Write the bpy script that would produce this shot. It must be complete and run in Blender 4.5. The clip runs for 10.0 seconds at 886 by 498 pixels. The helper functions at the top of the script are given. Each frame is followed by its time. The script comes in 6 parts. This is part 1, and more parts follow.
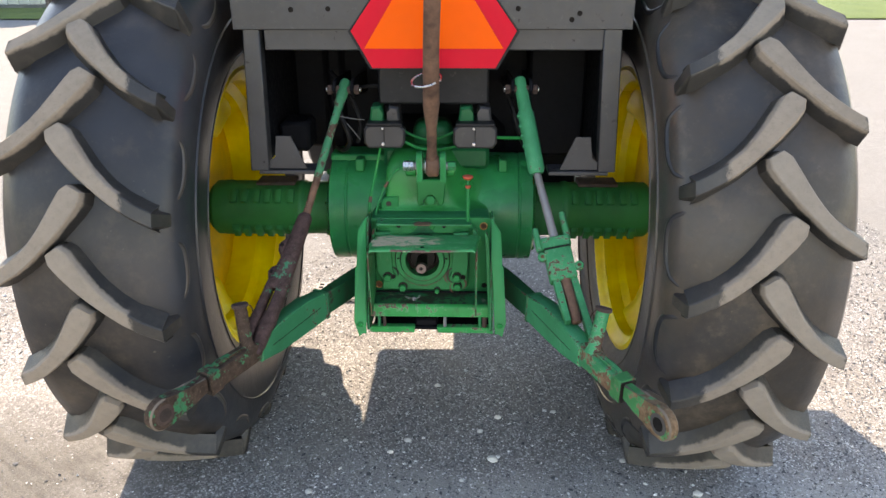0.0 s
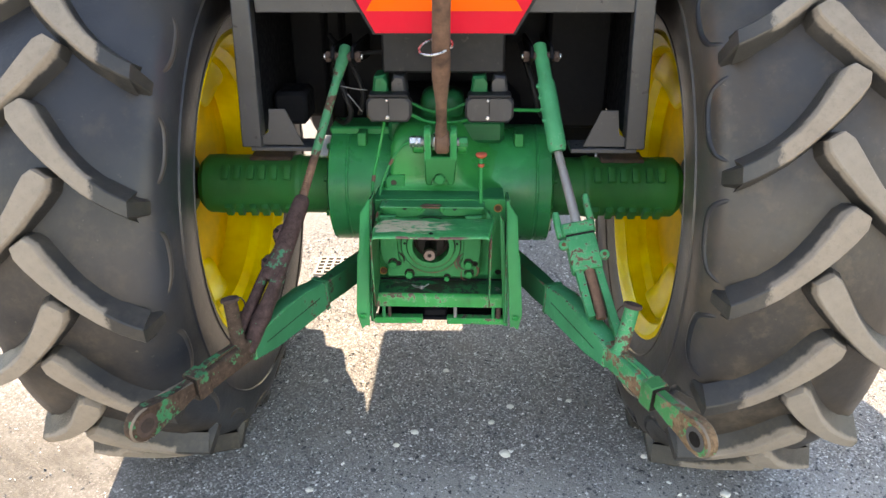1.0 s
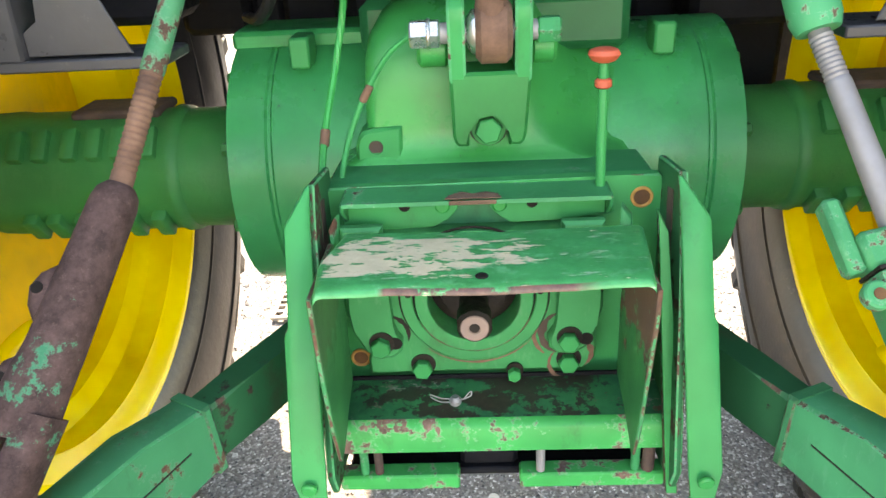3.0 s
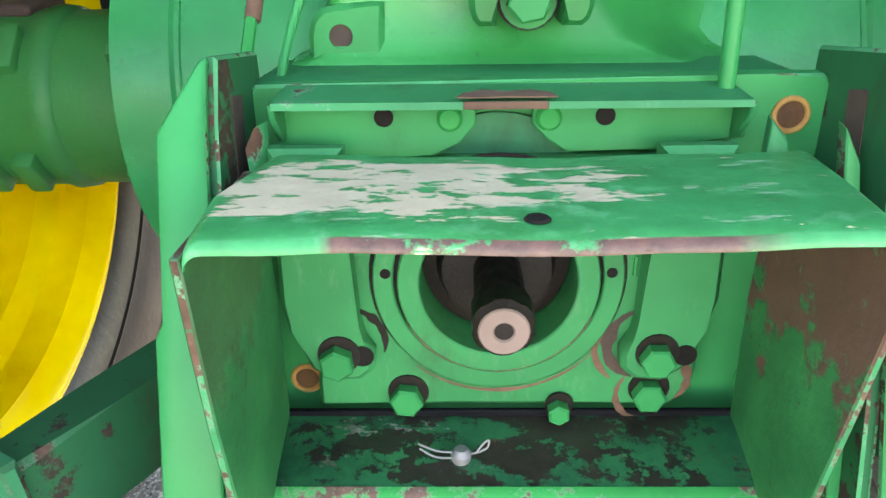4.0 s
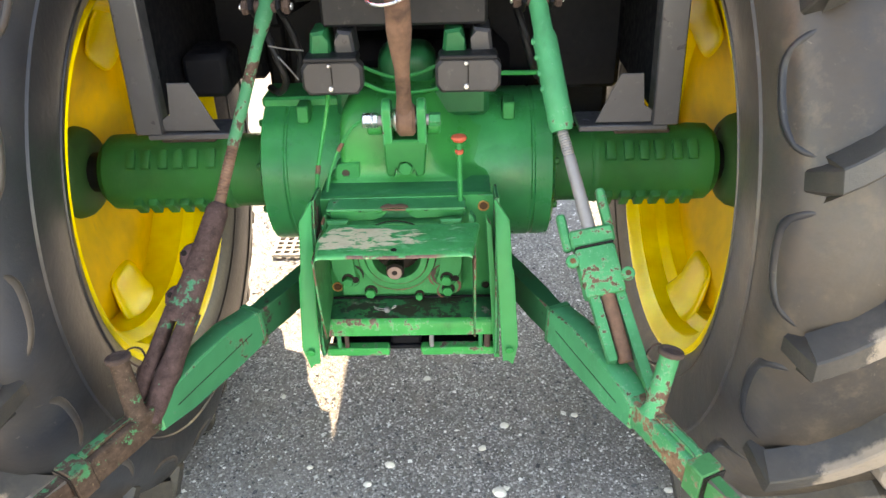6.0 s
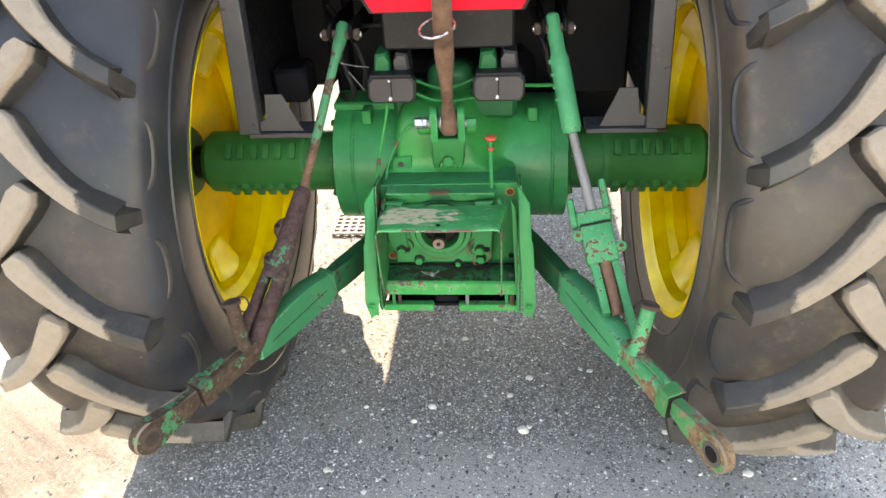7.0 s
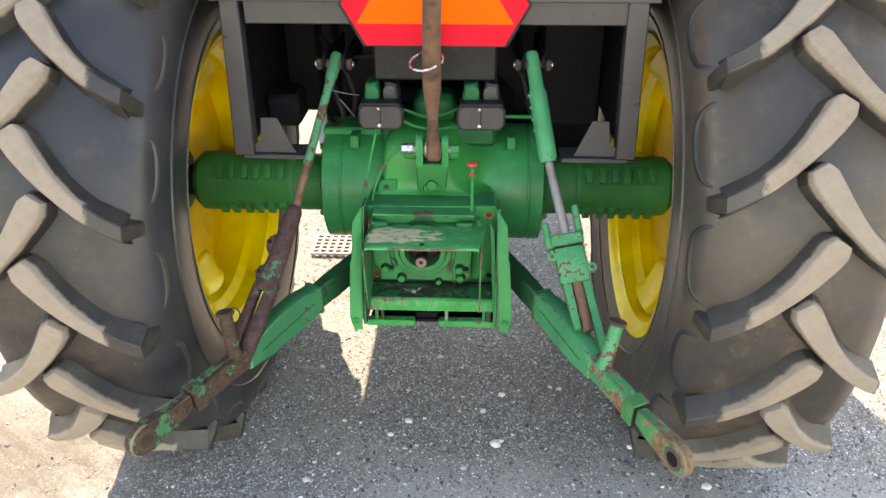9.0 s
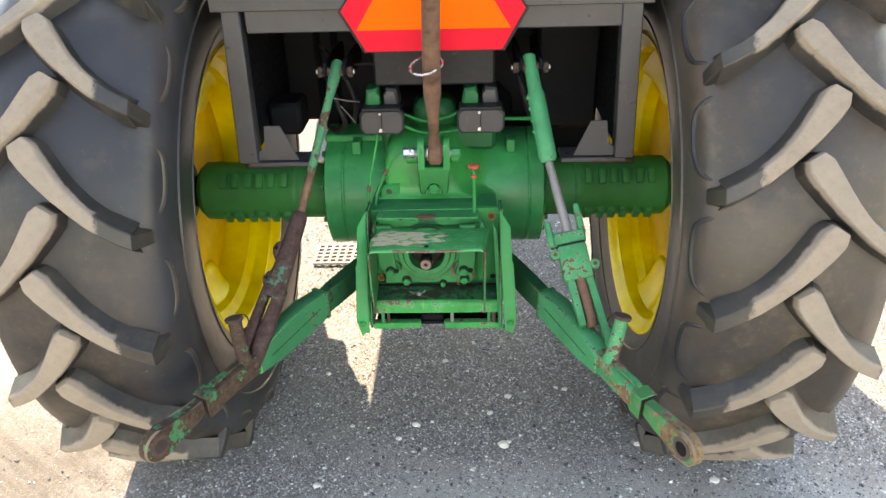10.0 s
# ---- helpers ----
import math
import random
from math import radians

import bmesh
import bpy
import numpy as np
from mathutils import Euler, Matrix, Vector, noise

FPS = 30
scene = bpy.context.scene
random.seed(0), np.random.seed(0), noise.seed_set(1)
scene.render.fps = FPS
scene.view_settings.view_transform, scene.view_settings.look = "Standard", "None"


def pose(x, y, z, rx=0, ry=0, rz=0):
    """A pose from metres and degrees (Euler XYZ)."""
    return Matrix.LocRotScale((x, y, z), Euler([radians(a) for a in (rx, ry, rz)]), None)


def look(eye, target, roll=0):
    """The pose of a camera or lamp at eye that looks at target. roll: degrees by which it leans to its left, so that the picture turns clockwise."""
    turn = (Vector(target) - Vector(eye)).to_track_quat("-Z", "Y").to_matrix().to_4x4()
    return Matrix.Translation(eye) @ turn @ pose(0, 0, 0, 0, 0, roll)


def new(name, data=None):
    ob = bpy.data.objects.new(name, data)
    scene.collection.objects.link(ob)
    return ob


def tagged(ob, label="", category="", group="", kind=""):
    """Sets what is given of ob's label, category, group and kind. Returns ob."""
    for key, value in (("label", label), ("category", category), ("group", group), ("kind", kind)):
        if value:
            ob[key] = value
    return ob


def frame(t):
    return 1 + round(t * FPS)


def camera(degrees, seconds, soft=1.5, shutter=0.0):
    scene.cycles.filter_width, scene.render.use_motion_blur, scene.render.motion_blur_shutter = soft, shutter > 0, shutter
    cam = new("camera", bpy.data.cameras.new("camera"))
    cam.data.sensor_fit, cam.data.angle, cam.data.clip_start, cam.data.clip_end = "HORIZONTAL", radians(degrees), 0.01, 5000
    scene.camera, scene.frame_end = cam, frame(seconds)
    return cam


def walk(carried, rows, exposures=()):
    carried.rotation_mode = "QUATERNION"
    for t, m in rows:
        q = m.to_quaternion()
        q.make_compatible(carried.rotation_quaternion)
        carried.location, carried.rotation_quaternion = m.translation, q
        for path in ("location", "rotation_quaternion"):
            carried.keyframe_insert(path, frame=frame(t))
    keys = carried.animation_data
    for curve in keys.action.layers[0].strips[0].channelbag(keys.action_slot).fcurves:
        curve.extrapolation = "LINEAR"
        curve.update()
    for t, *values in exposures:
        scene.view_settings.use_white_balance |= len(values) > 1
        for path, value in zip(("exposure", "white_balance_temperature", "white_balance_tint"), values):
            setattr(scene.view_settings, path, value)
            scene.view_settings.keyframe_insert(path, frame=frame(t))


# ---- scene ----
cam = camera(61.5, 10.0)
PATH = [
    (0, (0.124, -1.968, 1.57), (0.067, -0.118, 0.811), -0.2),
    (0.5, (0.171, -1.865, 1.589), (0.088, -0.038, 0.781), -0.3),
    (1, (0.103, -1.762, 1.565), (0.034, 0.04, 0.701), -0.3),
    (1.5, (0.059, -1.639, 1.554), (-0.038, 0.142, 0.649), -1.2),
    (2, (0.009, -1.42, 1.492), (-0.096, 0.355, 0.577), -1.2),
    (2.2, (-0.03, -1.312, 1.456), (-0.087, 0.484, 0.580), -0.6),
    (2.5, (0.0, -0.996, 1.299), (-0.106, 0.818, 0.464), -1.6),
    (3, (0.003, -0.642, 1.096), (-0.083, 1.161, 0.236), -3.0),
    (3.2, (0.013, -0.561, 1.018), (-0.106, 1.253, 0.184), -2.5),
    (4.3, (-0.035, -0.342, 0.911), (-0.039, 1.481, 0.09), -0.4),
    (4.5, (-0.026, -0.366, 0.938), (-0.021, 1.445, 0.09), -0.5),
    (5, (0.01, -0.599, 1.091), (0.043, 1.173, 0.164), -0.5),
    (5.2, (0.02, -0.74, 1.181), (0.084, 1.02, 0.234), -0.6),
    (6.3, (0.16, -1.392, 1.582), (0.061, 0.304, 0.526), -2.7),
    (6.5, (0.166, -1.468, 1.614), (0.038, 0.221, 0.551), -3.3),
    (7, (0.161, -1.596, 1.689), (0.002, 0.092, 0.628), -3.0),
    (7.5, (0.137, -1.668, 1.717), (0.007, 0.032, 0.672), -2.7),
    (8, (0.146, -1.687, 1.734), (0.04, 0.019, 0.696), -1.9),
    (8.5, (0.14, -1.698, 1.738), (0.059, 0.024, 0.724), -0.7),
    (9, (0.131, -1.708, 1.732), (0.058, 0.022, 0.731), -0.2),
    (9.5, (0.127, -1.717, 1.724), (0.055, 0.017, 0.729), -0.8),
    (10, (0.113, -1.744, 1.72), (0.048, 0.002, 0.748), -1.7),
]
EXPOSURES = [(0, 2.04, 8632), (0.5, 2.24, 8840), (1, 2.44, 9256), (1.5, 2.69, 9568), (2, 2.92, 10088), (2.5, 3.15, 10504), (3, 3.3, 9900), (4.5, 3.53, 8900), (5, 3.35, 9300), (6.5, 3.04, 10608), (7.5, 2.77, 10296), (9, 2.66, 10192), (10, 2.66, 10192)]
walk(cam, [(t, look(eye, target, roll)) for t, eye, target, roll in PATH], [(t, e, k, 16) for t, e, k in EXPOSURES])

# ---- light ----
SUN_TO = Vector((-0.42, 1.08, 1.0)).normalized()
world = bpy.data.worlds.new("world")
scene.world = world
world.use_nodes = True
wn = world.node_tree
sky = wn.nodes.new("ShaderNodeTexSky")
sky.sky_type = "NISHITA"
sky.sun_disc = False
sky.dust_density = 0.2
sky.sun_elevation = math.asin(SUN_TO.z)
sky.sun_rotation = math.atan2(SUN_TO.x, SUN_TO.y)
wn.nodes["Background"].inputs[1].default_value = 0.15
wn.links.new(sky.outputs[0], wn.nodes["Background"].inputs[0])
sun = new("sun", bpy.data.lights.new("sun", "SUN"))
sun.data.energy, sun.data.angle, sun.data.color = 2.95, radians(0.53), (1.0, 0.965, 0.905)
sun.matrix_world = look((-4, 9, 8), Vector((-4, 9, 8)) - SUN_TO)


# ---- materials ----
class Nodes:
    """Short hand for building a node material."""

    def __init__(self, name):
        self.mat = bpy.data.materials.new(name)
        self.mat.use_nodes = True
        self.tree = self.mat.node_tree
        self.bsdf = self.tree.nodes["Principled BSDF"]
        self.coord = self.tree.nodes.new("ShaderNodeTexCoord").outputs["Object"]

    def node(self, kind, **values):
        n = self.tree.nodes.new(kind)
        for key, value in values.items():
            if key in n.inputs:
                n.inputs[key].default_value = value
        return n

    def link(self, a, b):
        self.tree.links.new(a, b)

    def noise(self, scale, detail=4.0, rough=0.6, stretch=None):
        n = self.node("ShaderNodeTexNoise", Scale=scale, Detail=detail, Roughness=rough)
        src = self.coord
        if stretch:
            m = self.node("ShaderNodeMapping", Scale=stretch)
            self.link(src, m.inputs[0])
            src = m.outputs[0]
        self.link(src, n.inputs["Vector"])
        return n.outputs[0]

    def voronoi(self, scale, out="Distance"):
        n = self.node("ShaderNodeTexVoronoi", Scale=scale)
        self.link(self.coord, n.inputs["Vector"])
        return n.outputs[out]

    def ramp(self, fac, stops):
        n = self.node("ShaderNodeValToRGB")
        el = n.color_ramp.elements
        while len(el) < len(stops):
            el.new(0.5)
        for e, (p, c) in zip(el, stops):
            e.position = p
            e.color = (*c, 1) if len(c) == 3 else c
        self.link(fac, n.inputs[0])
        return n.outputs[0]

    def step(self, fac, lo, hi, a=0.0, b=1.0):
        n = self.node("ShaderNodeMapRange")
        for i, v in enumerate((lo, hi, a, b)):
            n.inputs[i + 1].default_value = v
        self.link(fac, n.inputs[0])
        return n.outputs[0]

    def mix(self, fac, a, b):
        n = self.tree.nodes.new("ShaderNodeMix")
        n.data_type = "RGBA"
        for s, v in ((n.inputs[0], fac), (n.inputs[6], a), (n.inputs[7], b)):
            if isinstance(v, (int, float)):
                s.default_value = v
            elif isinstance(v, tuple):
                s.default_value = (*v, 1)
            else:
                self.link(v, s)
        return n.outputs[2]

    def math(self, op, a, b):
        n = self.tree.nodes.new("ShaderNodeMath")
        n.operation = op
        for s, v in ((n.inputs[0], a), (n.inputs[1], b)):
            if isinstance(v, (int, float)):
                s.default_value = v
            else:
                self.link(v, s)
        return n.outputs[0]

    def bump(self, height, distance, strength=1.0, base=None):
        n = self.node("ShaderNodeBump", Strength=strength, Distance=distance)
        self.link(height, n.inputs["Height"])
        if base is not None:
            self.link(base, n.inputs["Normal"])
        return n.outputs[0]

    def done(self, color, rough=0.5, metal=0.0, normal=None, coat=0.0):
        for s, v in (("Base Color", color), ("Roughness", rough), ("Metallic", metal)):
            if isinstance(v, tuple):
                self.bsdf.inputs[s].default_value = (*v, 1)
            elif isinstance(v, (int, float)):
                self.bsdf.inputs[s].default_value = v
            else:
                self.link(v, self.bsdf.inputs[s])
        if normal is not None:
            self.link(normal, self.bsdf.inputs["Normal"])
        self.bsdf.inputs["Coat Weight"].default_value = coat
        return self.mat


RUST = (0.085, 0.042, 0.028)
RUST_LIGHT = (0.19, 0.10, 0.065)


def paint(name, base, wear, rough=0.38, dust=0.25, dusty=(0.028, 0.24, 0.100), under=RUST, scale=1.0, light=(0.20, 0.115, 0.07), soil=0.55, rimmed=0.4, gleam=0.22):
    """Aged enamel: fading, a film of dust, and chips down to primer and rust. wear 0..1 is how much has gone."""
    n = Nodes(name)
    big = n.noise(6.0 * scale, 3.0)
    fine = n.noise(38.0 * scale, 6.0, 0.7)
    tone = n.mix(n.step(big, 0.35, 0.7), tuple(c * 0.80 for c in base), tuple(min(1, c * 1.18) for c in base))
    tone = n.mix(n.step(n.noise(90.0, 5.0, 0.7, (1, 1, 0.35)), 0.55, 0.85, 0.0, dust), tone, dusty)
    mask = n.math("ADD", n.math("MULTIPLY", big, 0.45), n.math("MULTIPLY", fine, 0.55))
    edge = 0.72 - 0.30 * wear
    chip = n.step(mask, edge, edge + 0.025)
    rim = n.step(mask, edge - 0.02, edge)
    ruddy = n.mix(n.step(n.noise(48.0, 6.0, 0.75), 0.36, 0.66), tuple(c * 0.55 for c in under), tuple(c * 1.5 for c in under))
    ruddy = n.mix(n.step(n.noise(130.0, 5.0, 0.75), 0.58, 0.72, 0.0, 0.7), ruddy, light)
    grime = n.math("MULTIPLY", n.step(n.noise(13.0, 6.0, 0.72, (1, 1, 0.5)), 0.56, 0.74), soil)
    tone = n.mix(grime, tone, (0.030, 0.034, 0.018))
    pale = n.mix(0.36, tone, (0.52, 0.60, 0.50))
    col = n.mix(chip, n.mix(n.math("MULTIPLY", rim, rimmed), tone, pale), ruddy)
    r = n.mix(chip, n.mix(big, (rough - 0.08,) * 3, (rough + 0.14,) * 3), (0.85,) * 3)
    b = n.bump(chip, 0.0008, -0.6)
    b = n.bump(n.noise(240.0, 4.0), 0.0006, 0.25, b)
    n.bsdf.inputs["Specular IOR Level"].default_value = gleam
    return n.done(col, r, 0.0, b)


def cast(name, base, gloss=0.40, dirt=0.40, relief=0.5):
    """Painted rough casting."""
    n = Nodes(name)
    big = n.noise(5.0, 3.0)
    tone = n.mix(n.step(big, 0.35, 0.68), tuple(c * 0.72 for c in base), tuple(c * 1.22 for c in base))
    tone = n.mix(n.step(n.noise(16.0, 6.0, 0.7, (1, 1, 0.4)), 0.50, 0.80, 0.0, dirt), tone, (0.035, 0.15, 0.055))
    tone = n.mix(n.step(n.noise(60.0, 5.0, 0.75), 0.66, 0.72, 0.0, 0.8), tone, (0.06, 0.05, 0.035))
    b = n.bump(n.noise(160.0, 5.0, 0.7), 0.0016, relief)
    b = n.bump(big, 0.004, 0.25, b)
    n.bsdf.inputs["Specular IOR Level"].default_value = 0.28
    return n.done(tone, n.step(n.noise(9.0, 5.0, 0.65), 0.3, 0.7, gloss - 0.08, gloss + 0.24), 0.0, b)


def rusty(name, a=RUST, b=RUST_LIGHT, rough=0.85):
    n = Nodes(name)
    t = n.mix(n.step(n.noise(24.0, 6.0, 0.7), 0.35, 0.68), a, b)
    t = n.mix(n.step(n.noise(9.0, 4.0), 0.58, 0.72), t, tuple(c * 0.45 for c in a))
    return n.done(t, rough, 0.1, n.bump(n.noise(190.0, 6.0, 0.75), 0.0018, 0.6))


def plain(name, base, rough=0.6, metal=0.0, grain=60.0, depth=0.0006, vary=0.22, specks=0.35):
    n = Nodes(name)
    t = n.mix(n.step(n.noise(7.0, 5.0, 0.65), 0.32, 0.7), tuple(c * (1 - vary) for c in base), tuple(min(1, c * (1 + vary)) for c in base))
    t = n.mix(n.step(n.noise(55.0, 6.0, 0.75), 0.60, 0.80, 0.0, specks), t, (0.20, 0.19, 0.17))
    return n.done(t, n.step(n.noise(grain, 4.0), 0.3, 0.7, max(0.05, rough - 0.12), min(1, rough + 0.12)), metal, n.bump(n.noise(grain * 3, 5.0), depth, 0.5))


def rubber():
    """Tyre rubber: black and faintly glossy side walls, brown dust on the tread, warm ground bounce painted in low
    down.
    """
    n = Nodes("tyre_rubber")
    black = n.mix(n.step(n.noise(3.0, 3.0, 0.5), 0.35, 0.68), (0.016, 0.0178, 0.0220), (0.037, 0.039, 0.046))
    side = n.tree.nodes.new("ShaderNodeSeparateXYZ")
    n.link(n.coord, side.inputs[0])
    # Right tyre paler: brown dust, plus its stronger light put into the colour.
    film = n.math("MULTIPLY", n.step(side.outputs[0], -0.1, 0.1), n.step(n.noise(2.2, 4.0, 0.6), 0.25, 0.7, 0.35, 0.85))
    black = n.mix(film, black, n.mix(n.step(n.noise(5.5, 6.0, 0.7), 0.42, 0.60), (0.050, 0.047, 0.045), (0.094, 0.072, 0.055)))
    dusty = n.step(side.outputs[0], -0.1, 0.1, 0.30, 1.0)
    cloud = n.math("MULTIPLY", n.step(n.noise(3.6, 6.0, 0.70), 0.48, 0.62, 0.0, 0.85), dusty)
    black = n.mix(cloud, black, (0.056, 0.044, 0.034))
    dirt = n.mix(n.step(n.noise(4.5, 6.0, 0.68), 0.40, 0.64), (0.010, 0.008, 0.007), (0.074, 0.053, 0.036))
    sep = n.tree.nodes.new("ShaderNodeSeparateXYZ")
    n.link(n.coord, sep.inputs[0])
    dy, dz = n.math("SUBTRACT", sep.outputs[1], 0.335), n.math("SUBTRACT", sep.outputs[2], 0.780)
    r = n.math("SQRT", n.math("ADD", n.math("MULTIPLY", dy, dy), n.math("MULTIPLY", dz, dz)), 0.0)
    r = n.math("ADD", r, n.math("MULTIPLY", n.math("SUBTRACT", n.noise(7.0, 5.0, 0.6), 0.5), 0.10))
    black = n.mix(n.math("MULTIPLY", n.step(r, 0.600, 0.680, 0.75, 0.0), n.step(side.outputs[0], -0.1, 0.1, 1.0, 0.15)), black, (0.013, 0.013, 0.015))
    tread = n.step(r, 0.700, 0.785)
    # Browner towards the ground: soil, with warm bounced light painted in.
    low = n.math("ADD", sep.outputs[2], n.math("MULTIPLY", n.math("SUBTRACT", n.noise(3.5, 5.0, 0.6), 0.5), 0.9))
    soil_and_bounce = n.math("SUBTRACT", 1.0, n.step(low, 0.55, 1.15, 0.0, 0.80))
    soil_and_bounce = n.math("MAXIMUM", soil_and_bounce, n.math("MULTIPLY", n.step(side.outputs[0], -0.1, 0.1, 0.0, 0.85), n.step(n.noise(2.6, 5.0, 0.6), 0.36, 0.56)))
    t = n.mix(n.math("MULTIPLY", tread, soil_and_bounce), black, dirt)
    t = n.mix(n.step(n.noise(140.0, 3.0, 0.8), 0.70, 0.75, 0.0, 0.4), t, (0.17, 0.15, 0.125))
    t = n.mix(n.math("MULTIPLY", n.step(n.noise(9.0, 6.0, 0.74), 0.53, 0.66, 0.0, 0.6), dusty), t, (0.105, 0.080, 0.058))
    t = n.mix(n.step(n.noise(34.0, 6.0, 0.8), 0.64, 0.71, 0.0, 0.45), t, (0.16, 0.138, 0.11))
    t = n.mix(n.step(n.noise(21.0, 5.0, 0.75, (1.0, 0.5, 1.6)), 0.68, 0.72, 0.0, 0.55), t, (0.20, 0.165, 0.12))
    bb = n.bump(n.noise(120.0, 5.0, 0.7), 0.0010, 0.4)
    bb = n.bump(n.noise(11.0, 4.0, 0.6), 0.006, 0.35, bb)
    n.bsdf.inputs["Specular IOR Level"].default_value = 0.36
    return n.done(t, n.mix(n.math("MULTIPLY", tread, soil_and_bounce), (0.32,) * 3, (0.74,) * 3), 0.0, bb)


GREEN = (0.002, 0.225, 0.055)
M_green = paint("green_enamel", GREEN, 0.14, 0.22, 0.10)
M_green_bright = paint("bright_green_enamel", (0.003, 0.205, 0.060), 0.20, 0.34, 0.08)
M_green_worn = paint("chipped_green_enamel", (0.008, 0.190, 0.068), 0.50, 0.44, 0.40, (0.09, 0.27, 0.15))
M_green_old = paint("weathered_green_enamel", (0.005, 0.215, 0.064), 0.26, 0.44, 0.22)
M_green_grimy = paint("grimy_green_enamel", (0.005, 0.082, 0.033), 0.46, 0.55, 0.3, (0.020, 0.055, 0.030), under=(0.034, 0.022, 0.018), light=(0.09, 0.055, 0.042), soil=0.8, rimmed=0.0)
M_green_dull = paint("dull_green_enamel", (0.014, 0.155, 0.068), 0.42, 0.50, 0.35, (0.06, 0.16, 0.09), soil=0.6, rimmed=0.15)
M_lip = paint("chipped_bright_green_enamel", (0.006, 0.270, 0.068), 0.60, 0.36, 0.12, under=(0.15, 0.085, 0.070), scale=1.3, light=(0.24, 0.23, 0.23))
M_end_rust = paint("rusted_link_end", (0.016, 0.160, 0.066), 0.88, 0.6, 0.3, under=(0.058, 0.036, 0.026), light=(0.21, 0.145, 0.09), rimmed=0.1)
M_end_tan = paint("tan_rusted_link_end", (0.035, 0.21, 0.072), 0.83, 0.6, 0.3, under=(0.17, 0.105, 0.062), light=(0.36, 0.27, 0.17), rimmed=0.2)
M_sleeve = paint("purple_brown_rusted_sleeve", (0.016, 0.16, 0.085), 1.12, 0.6, 0.3, under=(0.055, 0.032, 0.030), light=(0.12, 0.075, 0.066), rimmed=0.1)
M_link_rod = paint("faded_green_rod_enamel", (0.022, 0.165, 0.078), 0.60, 0.50, 0.4, (0.12, 0.28, 0.18), under=(0.070, 0.040, 0.030), rimmed=0.2)
M_tube_chipped = paint("tan_chipped_green_enamel", (0.020, 0.230, 0.092), 0.74, 0.50, 0.45, (0.16, 0.34, 0.22), under=(0.165, 0.098, 0.060), scale=1.8, soil=0.35)
M_green_chipped = paint("pale_chipped_green_enamel", (0.020, 0.230, 0.094), 0.56, 0.50, 0.45, (0.14, 0.32, 0.20), under=(0.11, 0.060, 0.042), scale=1.8, soil=0.35)
M_edge = paint("worn_enamel_edge", (0.024, 0.255, 0.100), 0.62, 0.45, 0.5, (0.20, 0.36, 0.22), under=(0.095, 0.050, 0.036), scale=2.2, light=(0.26, 0.17, 0.11), soil=0.4)
M_link_edge = paint("worn_grimy_edge", (0.016, 0.110, 0.048), 0.66, 0.5, 0.4, (0.08, 0.16, 0.10), under=(0.070, 0.040, 0.030), scale=2.0, light=(0.16, 0.11, 0.08), soil=0.5, rimmed=0.2)
M_edge_rusty = paint("rust_run_enamel_edge", (0.020, 0.235, 0.090), 0.84, 0.5, 0.4, (0.16, 0.30, 0.18), under=(0.095, 0.050, 0.034), scale=2.0, light=(0.24, 0.15, 0.10), soil=0.4)
M_green_dusty = paint("dusty_pale_green_enamel", (0.014, 0.205, 0.070), 0.30, 0.50, 0.55, (0.13, 0.26, 0.14), under=(0.085, 0.050, 0.034), scale=1.4, soil=0.6)
M_lift = paint("faded_green_lift_enamel", (0.020, 0.215, 0.096), 0.36, 0.46, 0.45, (0.12, 0.30, 0.19), under=(0.10, 0.058, 0.042), scale=1.5, soil=0.3)
M_hub = paint("dusty_olive_enamel", (0.026, 0.085, 0.026), 0.40, 0.55, 0.5, (0.10, 0.095, 0.045), under=(0.050, 0.034, 0.022), soil=0.6, rimmed=0.0)
M_pin = plain("dull_plated_wire", (0.22, 0.215, 0.21), 0.5, 0.4)
M_bracket = paint("deep_green_enamel", (0.002, 0.150, 0.040), 0.16, 0.30, 0.08)
M_green_scuffed = paint("dusty_scuffed_green_enamel", (0.004, 0.165, 0.060), 0.30, 0.42, 0.55, (0.16, 0.26, 0.17), under=(0.10, 0.07, 0.055), scale=1.6, soil=0.45)
M_teal = paint("dark_green_enamel", (0.003, 0.120, 0.045), 0.10, 0.34, 0.1)
M_worn_edge = plain("rubbed_tan_steel", (0.155, 0.115, 0.085), 0.5, 0.1)
M_cast = cast("green_casting", (0.008, 0.135, 0.034), 0.44, 0.55)
M_cast_bright = cast("fresh_green_casting", (0.003, 0.215, 0.052), 0.26, 0.22, 0.12)
M_drum = cast("green_drum_casting", (0.002, 0.215, 0.066), 0.24, 0.22, 0.16)
M_yellow = paint("yellow_enamel", (1.0, 0.67, 0.003), 0.0, 0.28, 0.05, (0.85, 0.58, 0.05), (0.2, 0.1, 0.02), soil=0.0, gleam=0.5)
M_rust = rusty("rust")
M_rust_dark = rusty("dark_rust", (0.036, 0.021, 0.018), (0.085, 0.050, 0.039))
M_steel = plain("bright_steel", (0.62, 0.61, 0.60), 0.30, 0.9)
M_rod = plain("worn_steel_rod", (0.22, 0.21, 0.215), 0.55, 0.3)
M_shaft_end = plain("rust_tinged_steel", (0.205, 0.138, 0.118), 0.6, 0.2)
M_worn_seat = plain("dull_worn_steel", (0.075, 0.068, 0.064), 0.6, 0.2)
M_bore_left = rusty("brown_bore", (0.022, 0.014, 0.011), (0.048, 0.030, 0.023))
M_panel = plain("charcoal_panel_paint", (0.031, 0.031, 0.035), 0.38, 0.0, 40.0, 0.0004)
M_black = plain("black_plastic", (0.011, 0.011, 0.013), 0.5)
